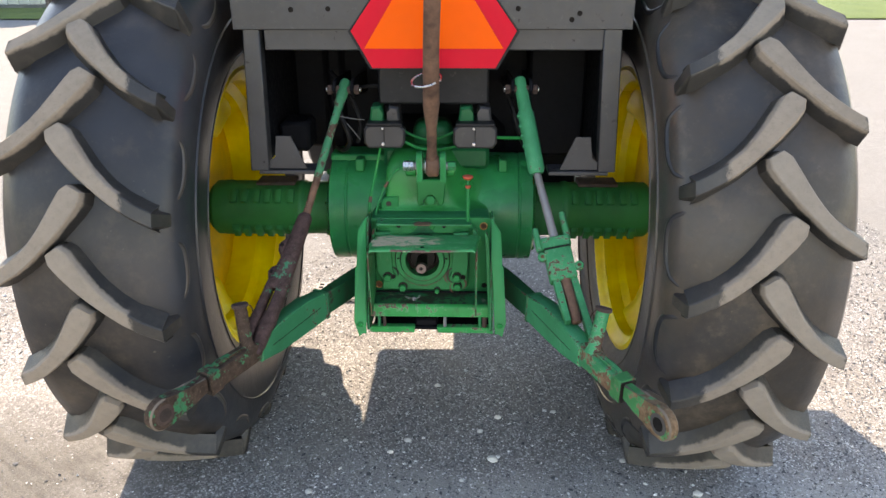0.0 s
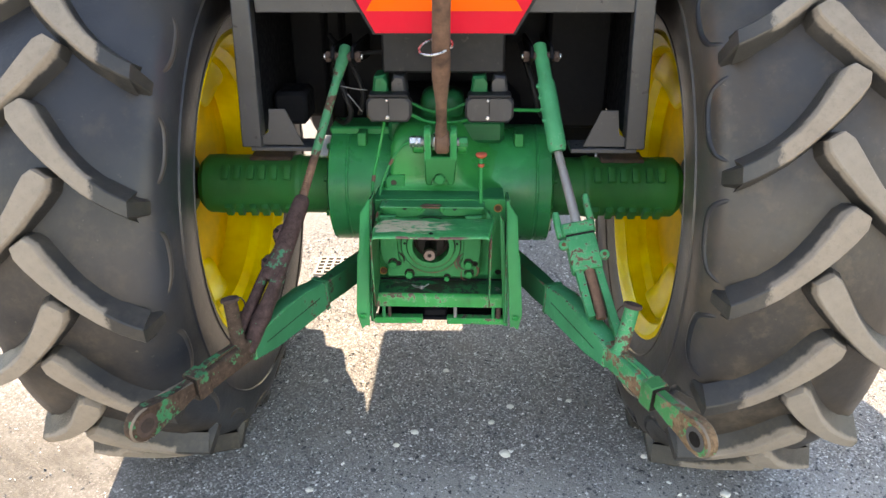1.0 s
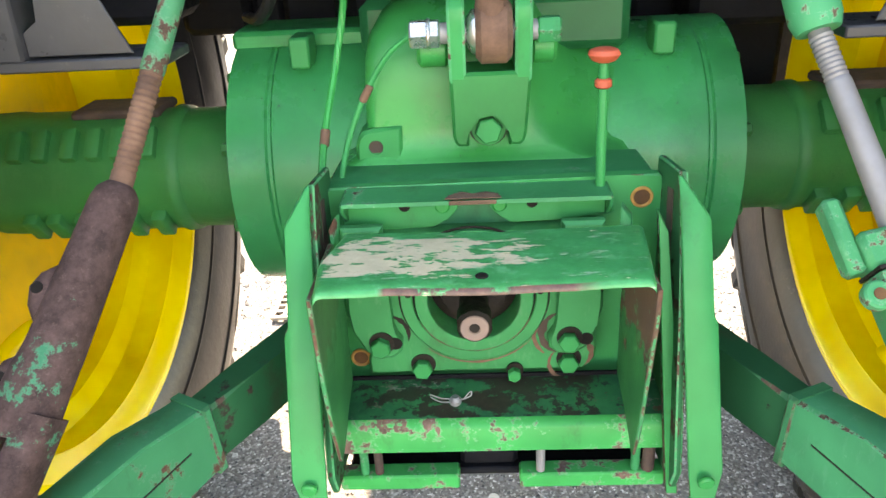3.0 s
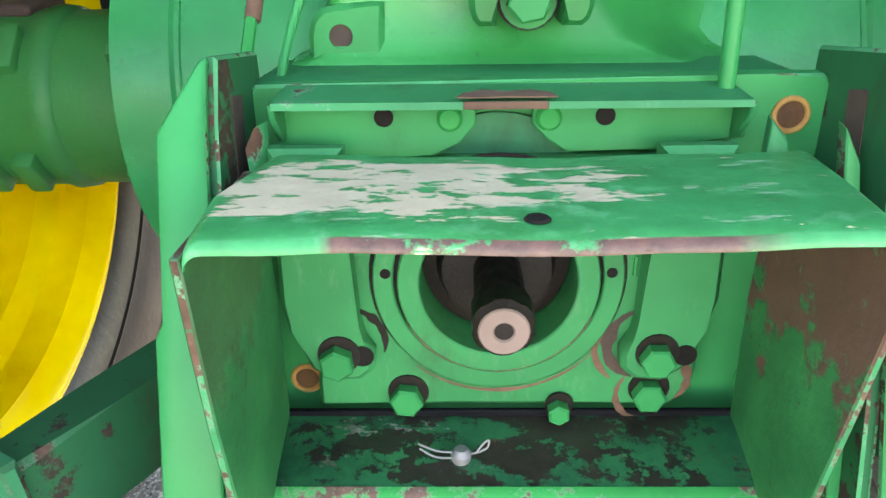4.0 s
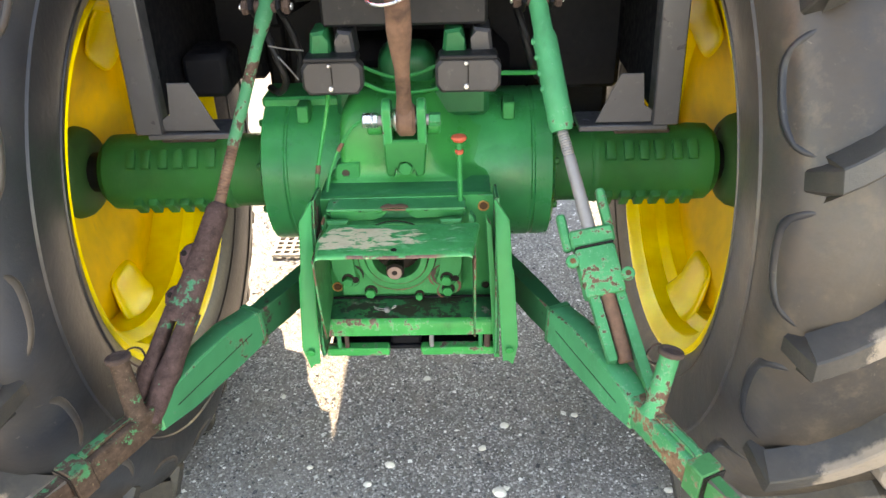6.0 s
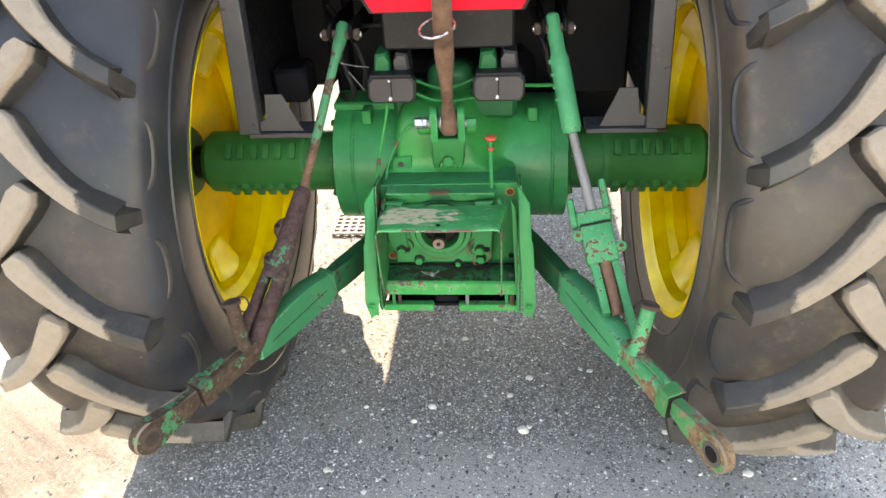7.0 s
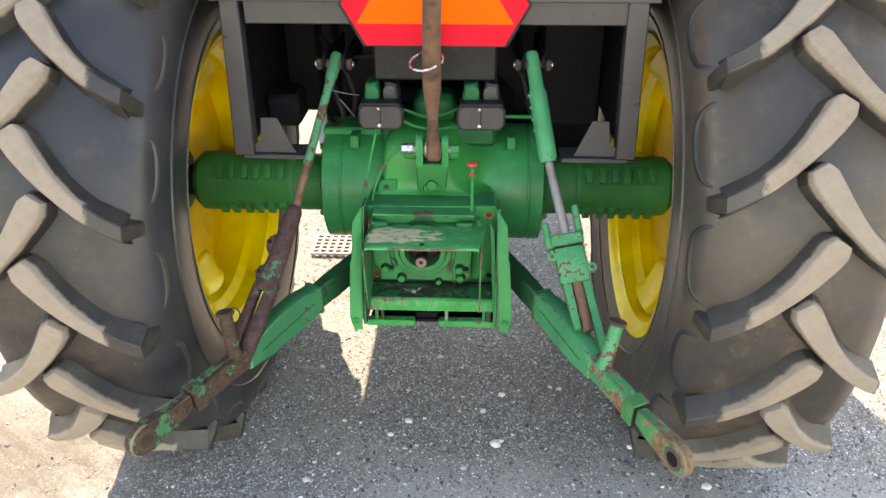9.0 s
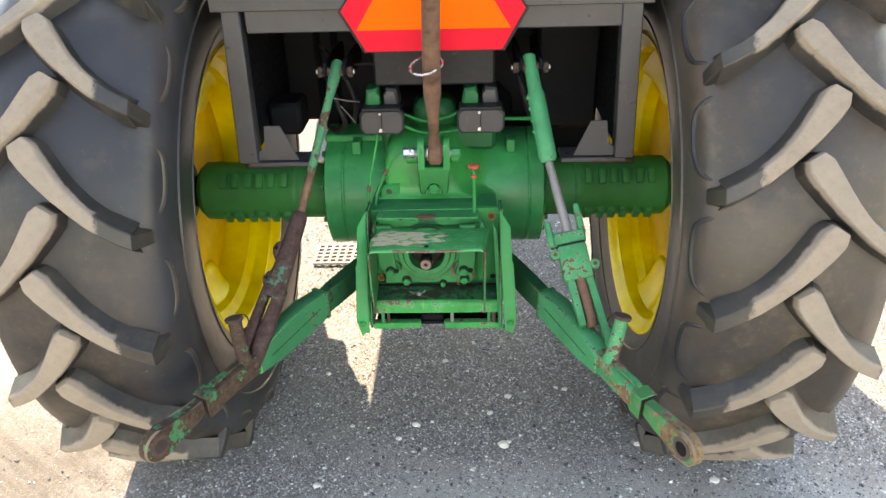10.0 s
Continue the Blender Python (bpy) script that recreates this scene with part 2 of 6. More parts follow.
# Brown grime, darkened to hold the shade between guard and side plate.
M_inner_grime_shade = paint("shaded_brown_grime_enamel", (0.006, 0.105, 0.040), 0.56, 0.55, 0.3, (0.03, 0.07, 0.04), under=(0.050, 0.028, 0.020), light=(0.12, 0.075, 0.05), soil=0.7, rimmed=0.0)
# Near-black for greasy metal, and for under-cab shade put into colour.
M_dark = plain("greasy_and_shade_black", (0.006, 0.006, 0.008), 0.62, 0.0, 60.0, 0.0006, 0.22, 0.06)
M_black.node_tree.nodes["Principled BSDF"].inputs["Specular IOR Level"].default_value = 0.25
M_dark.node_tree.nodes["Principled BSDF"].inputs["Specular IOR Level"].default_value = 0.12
M_lamp = plain("grey_lamp_cover", (0.027, 0.026, 0.029), 0.40)
# Duller copy of the rim's yellow: dust, and the inward face's shade as colour.
M_disc = paint("dusty_shaded_yellow_enamel", (0.84, 0.500, 0.012), 0.0, 0.50, 0.35, (0.52, 0.34, 0.06), (0.2, 0.1, 0.02), soil=0.15)
M_rubber = rubber()


def lug_rubber(name, reach):
    """Tread bars: dark flanks, pale scuffed crowns where they meet the road."""
    n = Nodes(name)
    dark = n.mix(n.step(n.noise(5.0, 5.0, 0.6), 0.35, 0.68), (0.014, 0.0138, 0.0142), (0.044, 0.039, 0.034))
    dark = n.mix(n.step(n.noise(14.0, 6.0, 0.7), 0.50, 0.76, 0.0, 0.4), dark, (0.115, 0.092, 0.070))
    info = n.node("ShaderNodeObjectInfo").outputs["Random"]
    pale = n.mix(n.noise(22.0, 6.0, 0.7), (0.185, 0.143, 0.110), (0.315, 0.252, 0.198))
    pale = n.mix(n.step(n.noise(75.0, 6.0, 0.8), 0.52, 0.68, 0.0, 0.38), pale, (0.11, 0.096, 0.080))
    pale = n.mix(n.step(n.noise(9.0, 5.0, 0.7), 0.48, 0.72, 0.0, 0.4), pale, (0.13, 0.105, 0.082))
    pale = n.mix(n.math("MULTIPLY", info, 0.35), pale, (0.25, 0.225, 0.195))
    sep = n.tree.nodes.new("ShaderNodeSeparateXYZ")
    n.link(n.coord, sep.inputs[0])
    r = n.math("SQRT", n.math("ADD", n.math("MULTIPLY", sep.outputs[1], sep.outputs[1]), n.math("MULTIPLY", sep.outputs[2], sep.outputs[2])), 0.0)
    r = n.math("ADD", r, n.math("MULTIPLY", n.math("SUBTRACT", n.noise(40.0, 6.0, 0.75), 0.5), 0.022))
    away = n.math("ADD", n.math("ABSOLUTE", sep.outputs[0], 0.0), n.math("MULTIPLY", n.math("SUBTRACT", n.noise(55.0, 6.0, 0.8), 0.5), 0.05))
    mask = n.math("MULTIPLY", n.step(r, 0.7795, 0.7870), n.math("SUBTRACT", 1.0, n.step(away, reach - 0.005, reach + 0.005)))
    col = n.mix(mask, dark, pale)
    bb = n.bump(n.noise(110.0, 6.0, 0.75), 0.0018, 0.5)
    bb = n.bump(n.noise(16.0, 3.0), 0.004, 0.3, bb)
    return n.done(col, n.mix(mask, (0.48,) * 3, (0.9,) * 3), 0.0, bb)


M_lug, M_lug_outer = lug_rubber("inner_tread_bar_rubber", 0.128), lug_rubber("outer_tread_bar_rubber", 0.172)
M_red = plain("red_reflector", (0.60, 0.006, 0.022), 0.5, 0.0, 30.0, 0.0002, 0.06, 0.05)
M_orange = plain("fluorescent_orange", (0.88, 0.098, 0.001), 0.5, 0.0, 30.0, 0.0002, 0.04, 0.04)
for mat in (M_red, M_orange):
    mat.node_tree.nodes["Principled BSDF"].inputs["Specular IOR Level"].default_value = 0.15
M_knob = plain("faded_red_knob", (0.44, 0.075, 0.036), 0.6)
M_hole = plain("dark_bore", (0.010, 0.008, 0.007), 0.9, 0.0, 60.0, 0.0006, 0.22, 0.03)
# Black for oily parts, and for recess shade laid in as colour.
M_grease_shade = plain("oil_and_shade_black", (0.014, 0.010, 0.008), 0.50, 0.0, 90.0, 0.002, 0.3, 0.03)
for mat in (M_hole, M_grease_shade):
    mat.node_tree.nodes["Principled BSDF"].inputs["Specular IOR Level"].default_value = 0.2
M_rawhole = rusty("orange_rust", (0.34, 0.15, 0.035), (0.55, 0.30, 0.09), 0.7)
M_bore_rust = rusty("rusty_bore", (0.075, 0.030, 0.012), (0.17, 0.075, 0.026), 0.8)


def scuffed_top():
    """Enamel scoured to pale primer over one end of the guard, with green islands left in it."""
    n = Nodes("scoured_green_enamel")
    lumps = n.noise(46.0, 4.0, 0.6)
    green = n.mix(n.step(n.noise(26.0, 5.0, 0.7), 0.35, 0.7), (0.005, 0.19, 0.055), (0.012, 0.29, 0.095))
    # Lumps tinted paler, their sheen painted into the green.
    green = n.mix(n.step(lumps, 0.56, 0.70, 0.0, 0.6), green, (0.10, 0.42, 0.20))
    green = n.mix(n.step(n.noise(85.0, 5.0, 0.7, (0.25, 1, 1)), 0.60, 0.68, 0.0, 0.6), green, (0.42, 0.48, 0.36))
    pale = n.mix(n.noise(50.0, 5.0, 0.7), (0.36, 0.30, 0.19), (0.62, 0.53, 0.36))
    sep = n.tree.nodes.new("ShaderNodeSeparateXYZ")
    n.link(n.coord, sep.inputs[0])
    reach = n.math("SUBTRACT", 1.0, n.step(sep.outputs[0], -0.020, 0.085))
    ends = n.step(sep.outputs[0], -0.152, -0.118)
    back = n.math("MULTIPLY", n.step(sep.outputs[1], -0.080, -0.045), n.math("SUBTRACT", 1.0, n.step(sep.outputs[1], 0.012, 0.030)))
    region = n.math("MULTIPLY", n.math("MULTIPLY", reach, ends), back)
    streak = n.math("MULTIPLY", n.math("SUBTRACT", n.noise(62.0, 5.0, 0.7, (0.30, 1.0, 1)), 0.5), 3.6)
    cloud = n.math("MULTIPLY", n.math("SUBTRACT", n.noise(22.0, 4.0, 0.7, (0.7, 1.2, 1)), 0.5), 1.8)
    spot = n.math("ADD", region, n.math("ADD", streak, cloud))
    mask = n.math("MAXIMUM", n.step(spot, 0.56, 0.66), n.step(n.noise(58.0, 6.0, 0.8, (0.3, 1.4, 1)), 0.67, 0.70, 0.0, 0.7))
    mask = n.math("MULTIPLY", mask, n.step(n.noise(75.0, 3.0, 0.6, (0.55, 1.2, 1)), 0.37, 0.42))
    edge = n.math("SUBTRACT", 1.0, n.step(sep.outputs[1], -0.0860, -0.0852))
    run = n.math("MULTIPLY", n.step(sep.outputs[0], -0.082, -0.076), n.math("SUBTRACT", 1.0, n.step(sep.outputs[0], 0.085, 0.110)))
    bare = n.math("MULTIPLY", n.math("MULTIPLY", edge, run), n.step(n.noise(30.0, 5.0, 0.7), 0.36, 0.42))
    rust = n.math("MAXIMUM", bare, n.step(n.noise(42.0, 6.0, 0.8, (0.4, 1, 1)), 0.675, 0.69))
    col = n.mix(rust, n.mix(mask, green, pale), n.mix(n.step(n.noise(80.0, 5.0, 0.7), 0.35, 0.65), (0.058, 0.025, 0.018), (0.135, 0.064, 0.047)))
    b = n.bump(lumps, 0.003, 0.35)
    return n.done(col, n.mix(mask, (0.36,) * 3, (0.8,) * 3), 0.0, n.bump(mask, 0.0008, -0.6, b))


def oily_step():
    """Cross plate: dark oily blotches in the middle, its turned lip chipped."""
    n = Nodes("oily_green_enamel")
    sep = n.tree.nodes.new("ShaderNodeSeparateXYZ")
    n.link(n.coord, sep.inputs[0])
    green = n.mix(n.step(n.noise(20.0, 5.0, 0.7), 0.35, 0.7), (0.004, 0.075, 0.036), (0.008, 0.185, 0.072))
    mid = n.math("MULTIPLY", n.step(sep.outputs[0], -0.16, -0.06), n.math("SUBTRACT", 1.0, n.step(sep.outputs[0], 0.10, 0.19)))
    deep = n.step(sep.outputs[1], -0.012, 0.010)
    blot = n.math("ADD", n.math("MULTIPLY", n.noise(24.0, 4.0, 0.7, (0.6, 1, 1)), 0.55), n.math("MULTIPLY", n.noise(60.0, 5.0, 0.75), 0.45))
    spot = n.math("ADD", n.math("MULTIPLY", n.math("MULTIPLY", mid, deep), 0.10), blot)
    oil = n.step(spot, 0.575, 0.60)
    worn = n.step(n.noise(40.0, 6.0, 0.8, (0.6, 1, 1)), 0.575, 0.60)
    bare = n.mix(n.step(n.noise(28.0, 3.0), 0.42, 0.58), (0.10, 0.050, 0.034), (0.25, 0.23, 0.22))
    col = n.mix(oil, n.mix(worn, green, bare), n.mix(n.noise(70.0, 3.0), (0.012, 0.010, 0.009), (0.045, 0.030, 0.026)))
    return n.done(col, n.mix(oil, (0.42,) * 3, (0.30,) * 3), 0.0, n.bump(n.noise(60.0, 5.0), 0.0015, 0.5))


def rusted_inside():
    """Sheet whose upper inside has lost its paint."""
    n = Nodes("half_rusted_sheet")
    green = n.mix(n.step(n.noise(20.0, 5.0, 0.7), 0.35, 0.7), (0.005, 0.095, 0.030), (0.012, 0.19, 0.06))
    sep = n.tree.nodes.new("ShaderNodeSeparateXYZ")
    n.link(n.coord, sep.inputs[0])
    zone = n.math("ADD", n.step(sep.outputs[2], 0.64, 0.76), n.math("MULTIPLY", n.math("SUBTRACT", n.noise(18.0, 6.0, 0.7), 0.5), 2.6))
    far = n.step(sep.outputs[0], 0.0, 0.1)
    bare = n.math("MULTIPLY", n.step(zone, 0.52, 0.60), n.math("ADD", 0.25, n.math("MULTIPLY", far, 0.75)))
    rust = n.mix(n.noise(60.0, 5.0, 0.7), (0.050, 0.024, 0.016), (0.14, 0.068, 0.040))
    chips = n.step(n.noise(48.0, 6.0, 0.8), 0.64, 0.66)
    return n.done(n.mix(n.math("MAXIMUM", bare, chips), green, rust), n.mix(bare, (0.45,) * 3, (0.85,) * 3), 0.0, n.bump(n.noise(130.0, 5.0, 0.7), 0.0012, 0.5))


M_inside = rusted_inside()
M_scuffed, M_oily = scuffed_top(), oily_step()


def ground_material():
    n = Nodes("crushed_stone")
    tone = n.mix(n.step(n.noise(0.9, 4.0), 0.35, 0.68), (0.205, 0.188, 0.178), (0.325, 0.300, 0.284))
    cells = n.voronoi(185.0, "Color")
    grey = n.tree.nodes.new("ShaderNodeSeparateColor")
    n.link(cells, grey.inputs[0])
    tone = n.mix(n.step(grey.outputs[0], 0.0, 1.0, 0.10, 0.75), tone, n.ramp(grey.outputs[1], [(0.0, (0.062, 0.061, 0.061)), (0.48, (0.190, 0.183, 0.180)), (0.70, (0.38, 0.368, 0.355)), (0.84, (0.78, 0.735, 0.72)), (1.0, (0.80, 0.79, 0.77))]))
    tone = n.mix(n.step(n.noise(300.0, 3.0, 0.8), 0.50, 0.66, 0.0, 0.40), tone, (0.095, 0.088, 0.082))
    tone = n.mix(n.step(n.noise(2.1, 6.0, 0.68), 0.46, 0.68, 0.0, 0.62), tone, n.mix(n.noise(120.0, 4.0, 0.75), (0.120, 0.104, 0.090), (0.300, 0.270, 0.240)))
    sep = n.tree.nodes.new("ShaderNodeSeparateXYZ")
    n.link(n.coord, sep.inputs[0])
    # packed tan wheel track that runs beside the tractor, with drag marks
    lane = n.math("MULTIPLY", n.math("SUBTRACT", 1.0, n.step(sep.outputs[0], -1.1, -0.25)), n.math("SUBTRACT", 1.0, n.step(sep.outputs[1], 0.0, 0.7)))
    spur = n.math("ADD", n.math("MULTIPLY", lane, 0.55), n.math("MULTIPLY", n.noise(1.4, 4.0), 0.55))
    turned = n.node("ShaderNodeMapping", Rotation=(0.0, 0.0, 0.62))
    n.link(n.coord, turned.inputs[0])
    lines = n.node("ShaderNodeMapping", Scale=(0.22, 2.6, 1.0))
    n.link(turned.outputs[0], lines.inputs[0])
    dn = n.node("ShaderNodeTexNoise", Scale=8.0, Detail=5.0, Roughness=0.7)
    n.link(lines.outputs[0], dn.inputs["Vector"])
    drag = dn.outputs[0]
    tan = n.mix(n.step(drag, 0.35, 0.65), (0.058, 0.052, 0.045), (0.130, 0.120, 0.106))
    tone = n.mix(n.step(spur, 0.52, 0.78, 0.0, 0.88), tone, tan)
    # powdery pale dust further back; also paints the ground brighter outside the tractor's shade
    dusty = n.math("ADD", n.math("MULTIPLY", n.math("MULTIPLY", n.math("SUBTRACT", 1.0, n.step(sep.outputs[1], -0.55, 0.30)), n.step(sep.outputs[0], -0.7, 0.2, 0.42, 1.0)), 0.85), n.math("MULTIPLY", n.math("SUBTRACT", n.noise(2.3, 5.0, 0.65), 0.5), 1.1))
    tone = n.mix(n.step(dusty, 0.16, 0.56, 0.0, 0.80), tone, n.mix(n.noise(160.0, 4.0, 0.8), (0.30, 0.282, 0.265), (0.60, 0.57, 0.54)))
    far = n.step(sep.outputs[1], 0.9, 2.2)
    tone = n.mix(n.math("MULTIPLY", far, 0.8), tone, n.mix(n.noise(18.0, 6.0, 0.7), (0.135, 0.132, 0.129), (0.215, 0.210, 0.205)))
    d = n.voronoi(185.0)
    b = n.bump(n.math("SUBTRACT", 1.0, d), 0.004, 0.55)
    b = n.bump(n.noise(260.0, 5.0, 0.8), 0.003, 0.5, b)
    return n.done(tone, 0.92, 0.0, b)


def stone_material():
    n = Nodes("loose_stone")
    isl = n.node("ShaderNodeNewGeometry").outputs["Random Per Island"]
    t = n.ramp(isl, [(0.0, (0.055, 0.057, 0.065)), (0.45, (0.13, 0.132, 0.14)), (0.70, (0.28, 0.28, 0.28)), (0.86, (0.76, 0.75, 0.73)), (1.0, (0.86, 0.84, 0.81))])
    t = n.mix(n.step(n.noise(120.0, 4.0), 0.5, 0.75, 0.0, 0.4), t, (0.17, 0.165, 0.155))
    return n.done(t, 0.9, 0.0, n.bump(n.noise(400.0, 3.0), 0.001, 0.5))


def grass_material():
    n = Nodes("mown_grass")
    t = n.mix(n.step(n.noise(1.2, 5.0), 0.3, 0.7), (0.068, 0.115, 0.022), (0.120, 0.172, 0.034))
    t = n.mix(n.step(n.noise(40.0, 4.0), 0.4, 0.7, 0.0, 0.6), t, (0.07, 0.12, 0.02))
    return n.done(t, 0.9, 0.0, n.bump(n.noise(60.0, 5.0), 0.03, 0.8))


M_ground, M_stone, M_grass = ground_material(), stone_material(), grass_material()


# ---- mesh helpers ----
def link_mesh(name, bm, mats, smooth=40):
    me = bpy.data.meshes.new(name)
    bmesh.ops.recalc_face_normals(bm, faces=bm.faces[:])
    lim = radians(smooth)
    for e in bm.edges:
        e.smooth = len(e.link_faces) == 2 and e.calc_face_angle(3.2) < lim
    for f in bm.faces:
        f.smooth = True
    bm.to_mesh(me)
    bm.free()
    for m in mats if isinstance(mats, (list, tuple)) else [mats]:
        me.materials.append(m)
    return me


def part(name, bm, mats, parent, label="", smooth=40):
    """One mesh object under a thing or under a part; its geometry stands in world metres."""
    ob = new(name, link_mesh(name, bm, mats, smooth))
    ob.parent = parent
    if label:
        ob["label"] = label
    return ob


def thing(name, label, category, group="", kind=""):
    return tagged(new(name), label, category, group, kind)


def frame_of(a, b, up=(0, 0, 1)):
    """A matrix at a whose x axis runs to b and whose z axis is as near up as can be."""
    a, b, up = Vector(a), Vector(b), Vector(up)
    x = (b - a).normalized()
    y = up.cross(x)
    if y.length < 1e-4:
        y = Vector((0, 1, 0)).cross(x)
    y.normalize()
    z = x.cross(y)
    return Matrix.Translation(a) @ Matrix((x, y, z)).transposed().to_4x4()


def box(bm, lo, hi, bevel=0.003, m=None, mat=0, seg=1):
    r = bmesh.ops.create_cube(bm, size=1.0)
    vs = r["verts"]
    lo, hi = Vector(lo), Vector(hi)
    for v in vs:
        v.co = Vector(((lo + hi) / 2)[i] + v.co[i] * (hi - lo)[i] for i in range(3))
    fs = list({f for v in vs for f in v.link_faces})
    for f in fs:
        f.material_index = mat
    if bevel:
        es = list({e for v in vs for e in v.link_edges})
        r = bmesh.ops.bevel(bm, geom=es, offset=bevel, segments=seg, affect="EDGES", profile=0.5)
        vs = list({v for f in r["faces"] for v in f.verts} | {v for v in vs if v.is_valid})
        for f in r["faces"]:
            f.material_index = mat
    if m is not None:
        for v in vs:
            v.co = m @ v.co
    return bm


def lathe(bm, profile, a, b, steps=32, mat=0, cap=True, wobble=None):
    """Turns (distance along, radius) pairs round the line from a to b; distances are in metres from a."""
    m = frame_of(a, b)
    rings = []
    for d, r in profile:
        ring = []
        for i in range(steps):
            t = 2 * math.pi * i / steps
            k = r if wobble is None else r * wobble(d, t)
            ring.append(bm.verts.new(m @ Vector((d, k * math.cos(t), k * math.sin(t)))))
        rings.append(ring)
    for p, q in zip(rings, rings[1:]):
        for i in range(steps):
            f = bm.faces.new((p[i], p[(i + 1) % steps], q[(i + 1) % steps], q[i]))
            f.material_index = mat
    if cap:
        for ring in (rings[0], rings[-1]):
            f = bm.faces.new(ring)
            f.material_index = mat
    return bm


def rod(bm, a, b, r, r2=None, steps=16, bevel=0.002, mat=0):
    n = (Vector(b) - Vector(a)).length
    r2 = r if r2 is None else r2
    c = min(bevel, r * 0.4, r2 * 0.4, n * 0.3)
    return lathe(bm, [(0, r - c), (c, r), (n - c, r2), (n, r2 - c)], a, b, steps, mat)


def tube(bm, pts, r, steps=8, mat=0, taper=False):
    """A round hose or wire through points."""
    pts = [Vector(p) for p in pts]
    thick = r
    rings, up = [], Vector((0.13, 0.21, 0.97)).normalized()
    for i, p in enumerate(pts):
        r = thick * (math.sin(math.pi * (0.03 + 0.94 * i / (len(pts) - 1))) ** 0.5 if taper else 1.0)
        d = (pts[min(i + 1, len(pts) - 1)] - pts[max(i - 1, 0)]).normalized()
        x = d.cross(up).normalized()
        y = d.cross(x)
        rings.append([bm.verts.new(p + r * (x * math.cos(2 * math.pi * k / steps) + y * math.sin(2 * math.pi * k / steps))) for k in range(steps)])
    for p, q in zip(rings, rings[1:]):
        for i in range(steps):
            bm.faces.new((p[i], p[(i + 1) % steps], q[(i + 1) % steps], q[i])).material_index = mat
    bm.faces.new(rings[0]).material_index = mat
    bm.faces.new(rings[-1]).material_index = mat
    return bm


def curve(pts, n=8):
    """A smooth run through a few points."""
    pts = [Vector(p) for p in pts]
    out = []
    for i in range(len(pts) - 1):
        p0, p1, p2, p3 = pts[max(i - 1, 0)], pts[i], pts[i + 1], pts[min(i + 2, len(pts) - 1)]
        for k in range(n):
            t = k / n
            out.append(0.5 * ((2 * p1) + (p2 - p0) * t + (2 * p0 - 5 * p1 + 4 * p2 - p3) * t * t + (3 * p1 - p0 - 3 * p2 + p3) * t ** 3))
    return out + [pts[-1]]


def plate(bm, outline, thick, m, bevel=0.0015, mat=0, edge=None):
    """A plate from a 2D outline in the xy plane of m, rising along its z."""
    lo = [bm.verts.new((x, y, 0)) for x, y in outline]
    hi = [bm.verts.new((x, y, thick)) for x, y in outline]
    fs = [bm.faces.new(lo[::-1]), bm.faces.new(hi)]
    k = len(lo)
    for i in range(k):
        fs.append(bm.faces.new((lo[i], lo[(i + 1) % k], hi[(i + 1) % k], hi[i])))
    vs = lo + hi
    for f in fs:
        f.material_index = mat
    if bevel:
        es = list({e for f in fs[:2] for e in f.edges})
        r = bmesh.ops.bevel(bm, geom=es, offset=bevel, segments=1, affect="EDGES")
        vs = list({v for f in r["faces"] for v in f.verts} | {v for v in vs if v.is_valid})
        for f in r["faces"]:
            f.material_index = mat if edge is None else edge
    for v in vs:
        v.co = m @ v.co
    return bm


BACK = Matrix(((1, 0, 0, 0), (0, 0, -1, 0), (0, 1, 0, 0), (0, 0, 0, 1)))  # plate x -> world x, plate y -> world z, rising towards -y


def loft(bm, rows, u, v, n=24, sq=3.0, mat=0):
    """Rounded sections along a line: rows of (centre, half width along u, half depth along v); sq: how square they are."""
    rings = []
    for c, a, b in rows:
        ring = []
        for k in range(n):
            t = 2 * math.pi * (k + 0.5) / n
            ct, st = math.cos(t), math.sin(t)
            ring.append(bm.verts.new(Vector(c) + u * (a * math.copysign(abs(ct) ** (2 / sq), ct)) + v * (b * math.copysign(abs(st) ** (2 / sq), st))))
        rings.append(ring)
    for p, q in zip(rings, rings[1:]):
        for i in range(n):
            bm.faces.new((p[i], p[(i + 1) % n], q[(i + 1) % n], q[i])).material_index = mat
    bm.faces.new(rings[0]).material_index = mat
    bm.faces.new(rings[-1]).material_index = mat
    return bm


def slab(bm, pts, off, bevel=0.0015, edge=0):
    """A flat outline in space, thickened by the vector off."""
    lo = [bm.verts.new(Vector(p)) for p in pts]
    hi = [bm.verts.new(Vector(p) + Vector(off)) for p in pts]
    bm.faces.new(lo), bm.faces.new(hi)
    for i in range(len(pts)):
        j = (i + 1) % len(pts)
        bm.faces.new((lo[i], lo[j], hi[j], hi[i])).material_index = edge
    bmesh.ops.recalc_face_normals(bm, faces=bm.faces[:])
    if bevel:
        bmesh.ops.bevel(bm, geom=bm.edges[:], offset=bevel, segments=1, affect="EDGES")
    return bm


def back_at(y):
    """A plate's frame: drawn in x and z, its front y metres ahead, growing towards the viewer's side."""
    return Matrix.Translation((0, y, 0)) @ BACK


SIDE = Matrix(((0, 0, 1, 0), (1, 0, 0, 0), (0, 1, 0, 0), (0, 0, 0, 1)))  # plate x -> world y, plate y -> world z, rising towards +x


def side_at(x):
    return Matrix.Translation((x, 0, 0)) @ SIDE


def circle(cx, cy, r, n=20, a0=0.0, a1=2 * math.pi):
    return [(cx + r * math.cos(a0 + (a1 - a0) * i / n), cy + r * math.sin(a0 + (a1 - a0) * i / n)) for i in range(n + (a1 - a0 < 6.28))]


